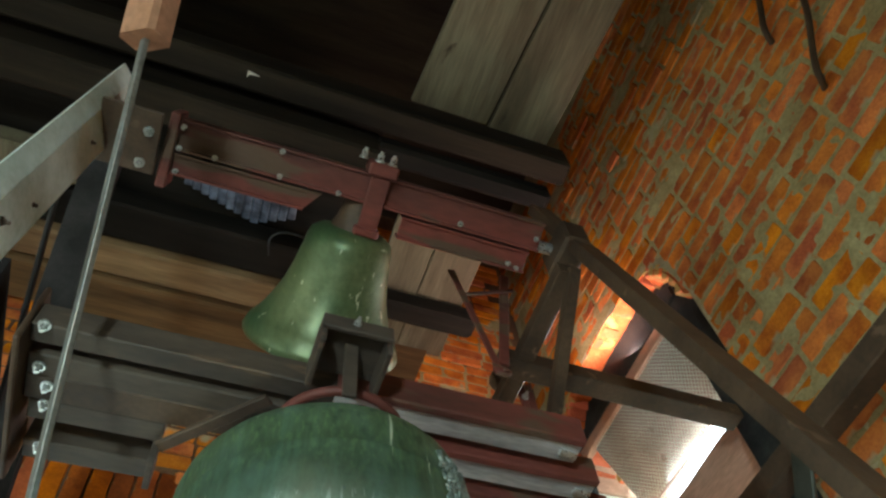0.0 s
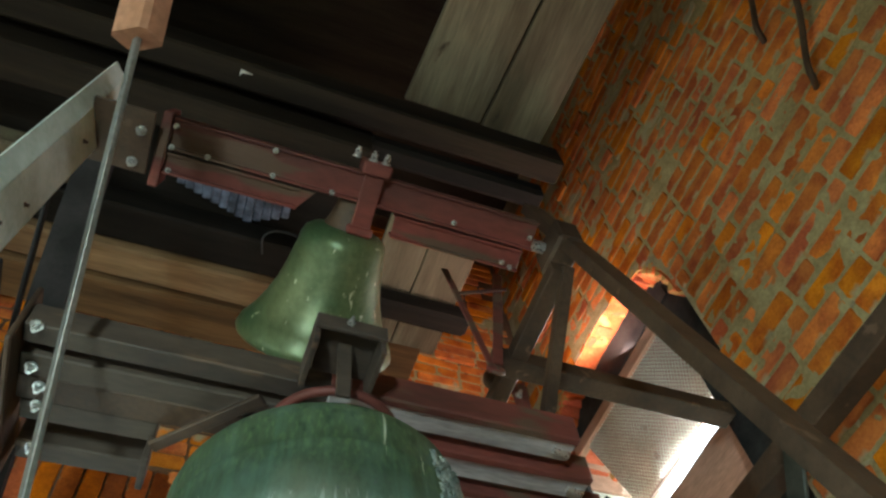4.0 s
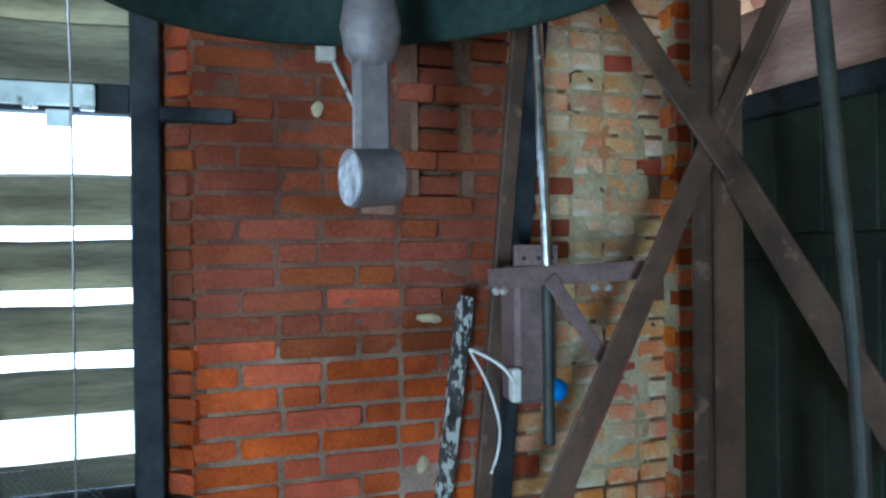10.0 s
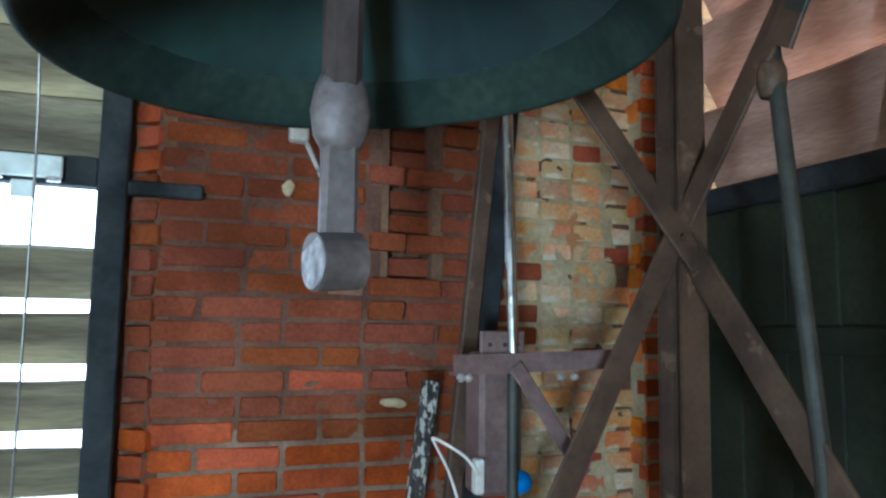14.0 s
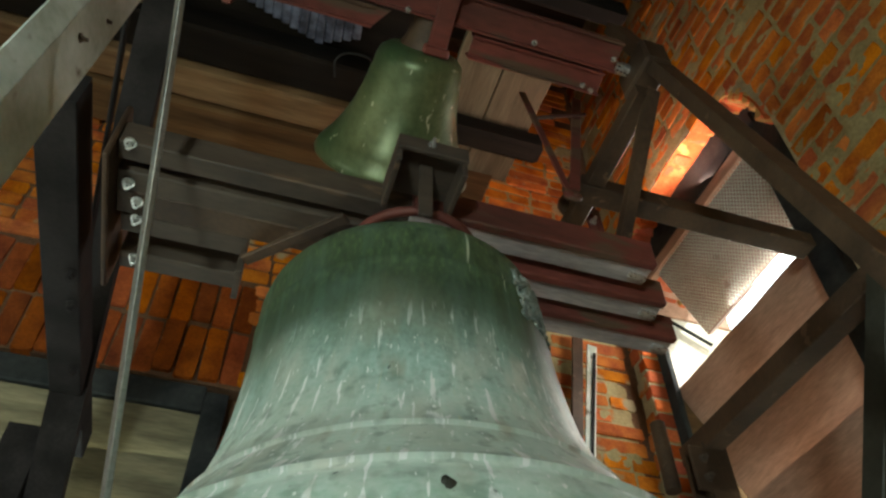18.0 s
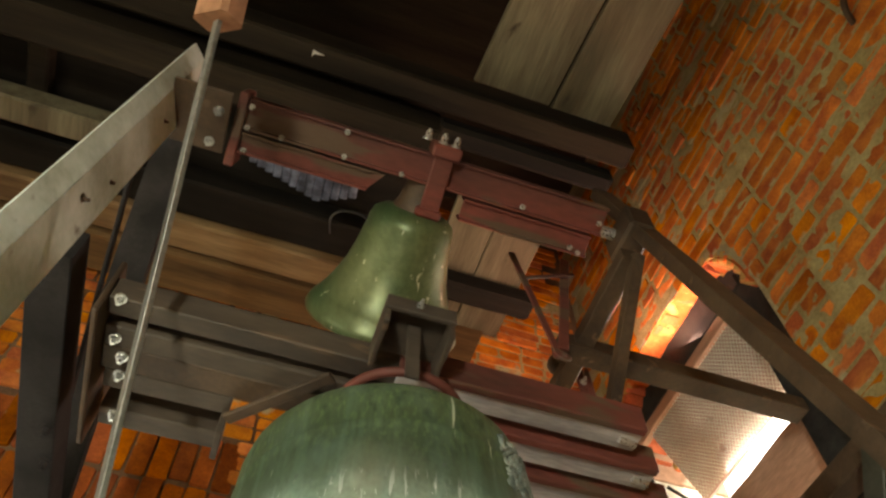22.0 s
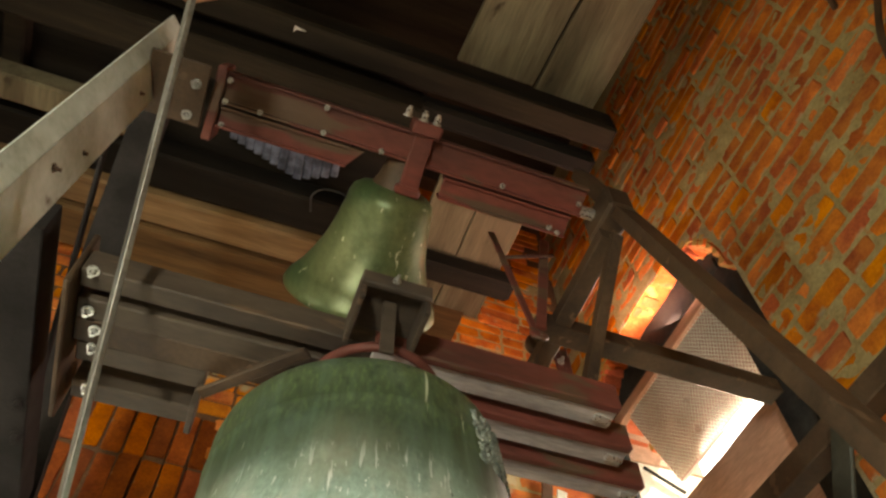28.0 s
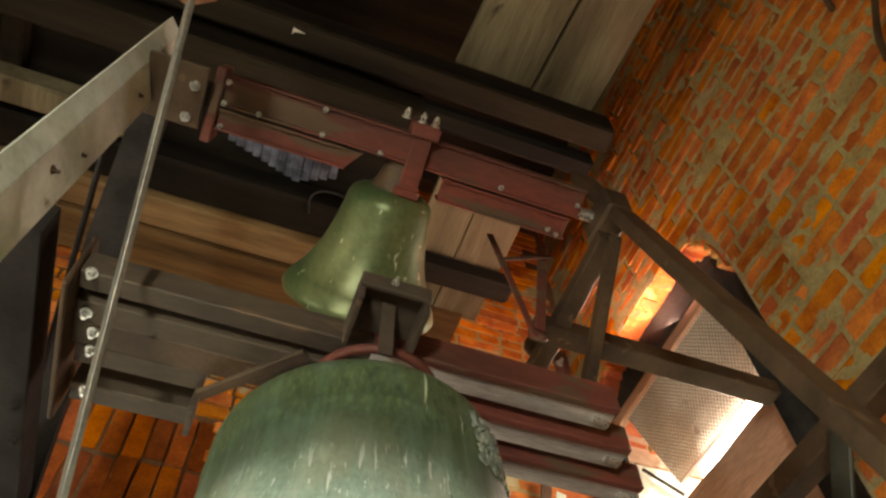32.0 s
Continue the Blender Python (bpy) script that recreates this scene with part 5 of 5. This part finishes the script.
def loose(u, z):
    """Bricks that stand out or sit back where the wall is damaged."""
    if 0.775 < u < 0.935 and 1.69 < z < 2.36:
        return random.choice((-0.07, -0.05, -0.085))
    return random.choice((0.0, 0.012, 0.03)) if 0.68 < u < 1.06 and 1.3 < z < 2.3 else 0.0


def brick_wall(wall, place, u0, u1, z0, z1, open_at, near, headers_in=lambda u, z: False, limed=lambda u, z: False, dusky=lambda u, z: False, big=False, flush=False):
    """Bricks over u0..u1, z0..z1; near(u, z) picks those that are parts, the rest is joined."""
    far = bmesh.new()
    count = 0
    course, long, short = (0.093, 0.232, 0.116) if big else (COURSE, L, 0.122)
    gap = 0.018 if big else JOINT
    rows = int((z1 - z0) / course)

    def blocked(at, wide, high):
        return any(open_at(at + s * wide * 0.5, high + q * 0.03) for s in (-1, -0.3, 0.3, 1) for q in (-1, 1))

    for k in range(rows):
        z = z0 + (k + 0.5) * course
        u = u0 + random.uniform(-0.008, 0.008) if flush else u0 - (0.13 if k % 2 else 0) - random.uniform(0, 0.02)
        n = k
        while u < u1:
            head_row = (n % 3 == 2) or headers_in(u, z)
            w = short if head_row else long
            n += 1
            c = u + w / 2
            fit_w = 1.0
            u += w + gap + random.uniform(-0.002, 0.003)
            if c - w / 2 < u0 - 0.14 or c + w / 2 > u1 + 0.02:
                continue
            if blocked(c, w, z):
                best = (0.0, 0.0)
                for k2 in range(1, 9):
                    cut = w * k2 / 9
                    for at in (c - w / 2 + cut / 2, c + w / 2 - cut / 2):
                        if not blocked(at, cut, z):
                            best = (cut, at)
                if best[0] < 0.05:
                    continue
                w, c = best
                head_row, fit_w = True, w / short
            m = place(c, z, random.uniform(-0.002, 0.004) + (0.008 if random.random() < 0.07 else 0) + loose(c, z)) @ pose(0, 0, random.uniform(-0.002, 0.002), 0, random.uniform(-0.7, 0.7), random.uniform(-0.8, 0.8)) @ Matrix.Diagonal((fit_w, 1, 1, 1))
            is_dusky = dusky(c, z)
            if is_dusky and random.random() < 0.045:
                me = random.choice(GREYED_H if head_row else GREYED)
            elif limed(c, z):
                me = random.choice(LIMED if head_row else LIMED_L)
            elif is_dusky and random.random() < 0.96:
                me = random.choice(DUSKY_H if head_row else DUSKY)
            else:
                me = random.choice((BIG_H if head_row else BIG) if big else (HEAD if head_row else STRETCH))
            if near(c, z) and count < 300:
                o = new("brick", me)
                o.parent = wall
                o.matrix_basis = m
                count += 1
            else:
                t = bmesh.new()
                t.from_mesh(me)
                t.transform(m)
                vs = [far.verts.new(v.co) for v in t.verts]
                for f in t.faces:
                    far.faces.new([vs[v.index] for v in f.verts])
                t.free()
    me = bpy.data.meshes.new("bricks")
    far.to_mesh(me)
    far.free()
    me.materials.append(BRICK_FAR)
    o = new("bricks", me)
    o.parent = wall
    tagged(o, "courses of old red bricks", kind="stuff")


def back_near(x, z):
    """The window with the two rows of upright bricks over it."""
    if BW0 - 0.06 < x < -0.05 and 3.28 < z < 3.84:
        return True
    return back_open(x, z)


def right_near(y, z):
    return right_open(y, z)


def arch_bricks(wall, centre, half, rise, spring, place, n, mats):
    """Upright bricks side by side round an arch; place(u, z, turn) is the pose of one."""
    for i in range(n):
        a = math.pi * (i + 0.5) / n
        u, z = centre - half * math.cos(a), spring + rise * (1 - abs(math.cos(a)) ** 2.8) ** (1 / 2.8)
        turn = math.degrees(math.atan2(-half * math.cos(a), half * math.sin(a) + 0.4))
        for m in place(u, z, turn):
            o = new("brick", random.choice(mats))
            o.parent = wall
            o.matrix_basis = m


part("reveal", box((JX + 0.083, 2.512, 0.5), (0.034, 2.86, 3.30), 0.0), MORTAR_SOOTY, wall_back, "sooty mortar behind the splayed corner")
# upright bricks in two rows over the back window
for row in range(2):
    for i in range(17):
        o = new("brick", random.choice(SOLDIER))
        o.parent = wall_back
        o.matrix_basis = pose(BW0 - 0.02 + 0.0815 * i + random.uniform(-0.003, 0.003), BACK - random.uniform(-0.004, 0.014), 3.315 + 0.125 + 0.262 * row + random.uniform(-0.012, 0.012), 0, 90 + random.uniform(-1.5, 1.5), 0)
# splayed corner of the wall beside the window: worn brick ends turned towards the opening
for k in range(33):
    z = 0.6 + (k + 0.5) * COURSE
    o = new("brick", random.choice(DUSKY_H if 1.22 < z < 2.0 and random.random() < 0.7 else HEAD))
    o.parent = wall_back
    o.matrix_basis = pose(-0.006 + random.uniform(-0.006, 0.006), 2.478 + random.uniform(-0.008, 0.008), z, 0, random.uniform(-1.5, 1.5), -47 + random.uniform(-7, 7))
# soffit of the side window's arch: bricks on edge, two deep
arch_bricks(wall_right, (RW0 + RW1) / 2, (RW1 - RW0) / 2, RWR, RWA, lambda u, z, t: [Matrix.Translation((RIGHT + 0.13 + 0.262 * k, u, z - 0.004 - random.uniform(-0.004, 0.016))) @ pose(0, 0, 0, t * 1.0 + random.uniform(-5, 5), random.uniform(-3, 3), random.uniform(-4, 4)) @ pose(0, 0, 0, 90, 0, 0) for k in (0, 1)], 26, SOFFIT)
# crumbling lime and brick face of the same soffit
vs, fs = [], []
for i in range(91):
    c = -math.cos(math.pi * (i + 0.5) / 91.5)
    for j in range(25):
        x = RIGHT - 0.004 + 0.014 * j
        d = 0.012 + 0.026 * noise.noise((c * 4, x * 9, 3.0)) + 0.012 * noise.noise((c * 15, x * 30, 7.0))
        vs.append((x, (RW0 + RW1) / 2 + ((RW1 - RW0) / 2 - d) * c, RWA + RWR * max(0, 1 - abs(c) ** 2.8) ** (1 / 2.8) - d))
for i in range(90):
    for j in range(24):
        fs.append((25 * i + j, 25 * i + j + 1, 25 * i + j + 26, 25 * i + j + 25))
lime = bpy.data.meshes.new("mortar_smear")
lime.from_pydata(vs, [], fs)
for p in lime.polygons:
    p.use_smooth = True
lime.materials.append(BRICK_SOFFIT)
lime_ob = new("mortar_smear", lime)
lime_ob.parent = wall_right
tagged(lime_ob, "crumbling orange brick and lime under the arch", kind="stuff")
# far jamb of the side window
for k in range(int((RWA - RWS) / COURSE)):
    z = RWS + (k + 0.5) * COURSE
    for x in ((RIGHT + 0.13, RIGHT + 0.33) if k % 2 else (RIGHT + 0.065, RIGHT + 0.27)):
        o = new("brick", random.choice(SOFFIT if x > RIGHT + 0.1 else HEAD))
        o.parent = wall_right
        o.matrix_basis = Matrix.Translation((x, RW1 - 0.006 - random.uniform(0, 0.004), z))


def on_back(u, z, d):
    return Matrix.Translation((u, BACK - d, z))


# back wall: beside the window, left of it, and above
# The dark zone from about z 1.22 to 2.9 carries the bell's shade.
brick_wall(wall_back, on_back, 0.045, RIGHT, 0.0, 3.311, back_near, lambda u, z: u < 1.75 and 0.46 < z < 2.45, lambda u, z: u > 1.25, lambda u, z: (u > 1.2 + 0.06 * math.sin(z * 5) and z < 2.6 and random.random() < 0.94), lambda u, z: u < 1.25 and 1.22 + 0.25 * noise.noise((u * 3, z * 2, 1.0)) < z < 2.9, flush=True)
brick_wall(wall_back, on_back, LEFT, BW0, 0.0, 3.311, back_near, lambda u, z: False)
brick_wall(wall_back, on_back, LEFT, RIGHT, 3.311, 6.4, back_near, lambda u, z: False)
brick_wall(wall_right, lambda u, z, d: Matrix.Translation((RIGHT - d, u, z)) @ pose(0, 0, 0, 0, 0, -90), -1.2, BACK, 0.0, 6.4, right_near, lambda u, z: -0.1 < u < 1.3 and 2.9 < z < 4.9, big=True)
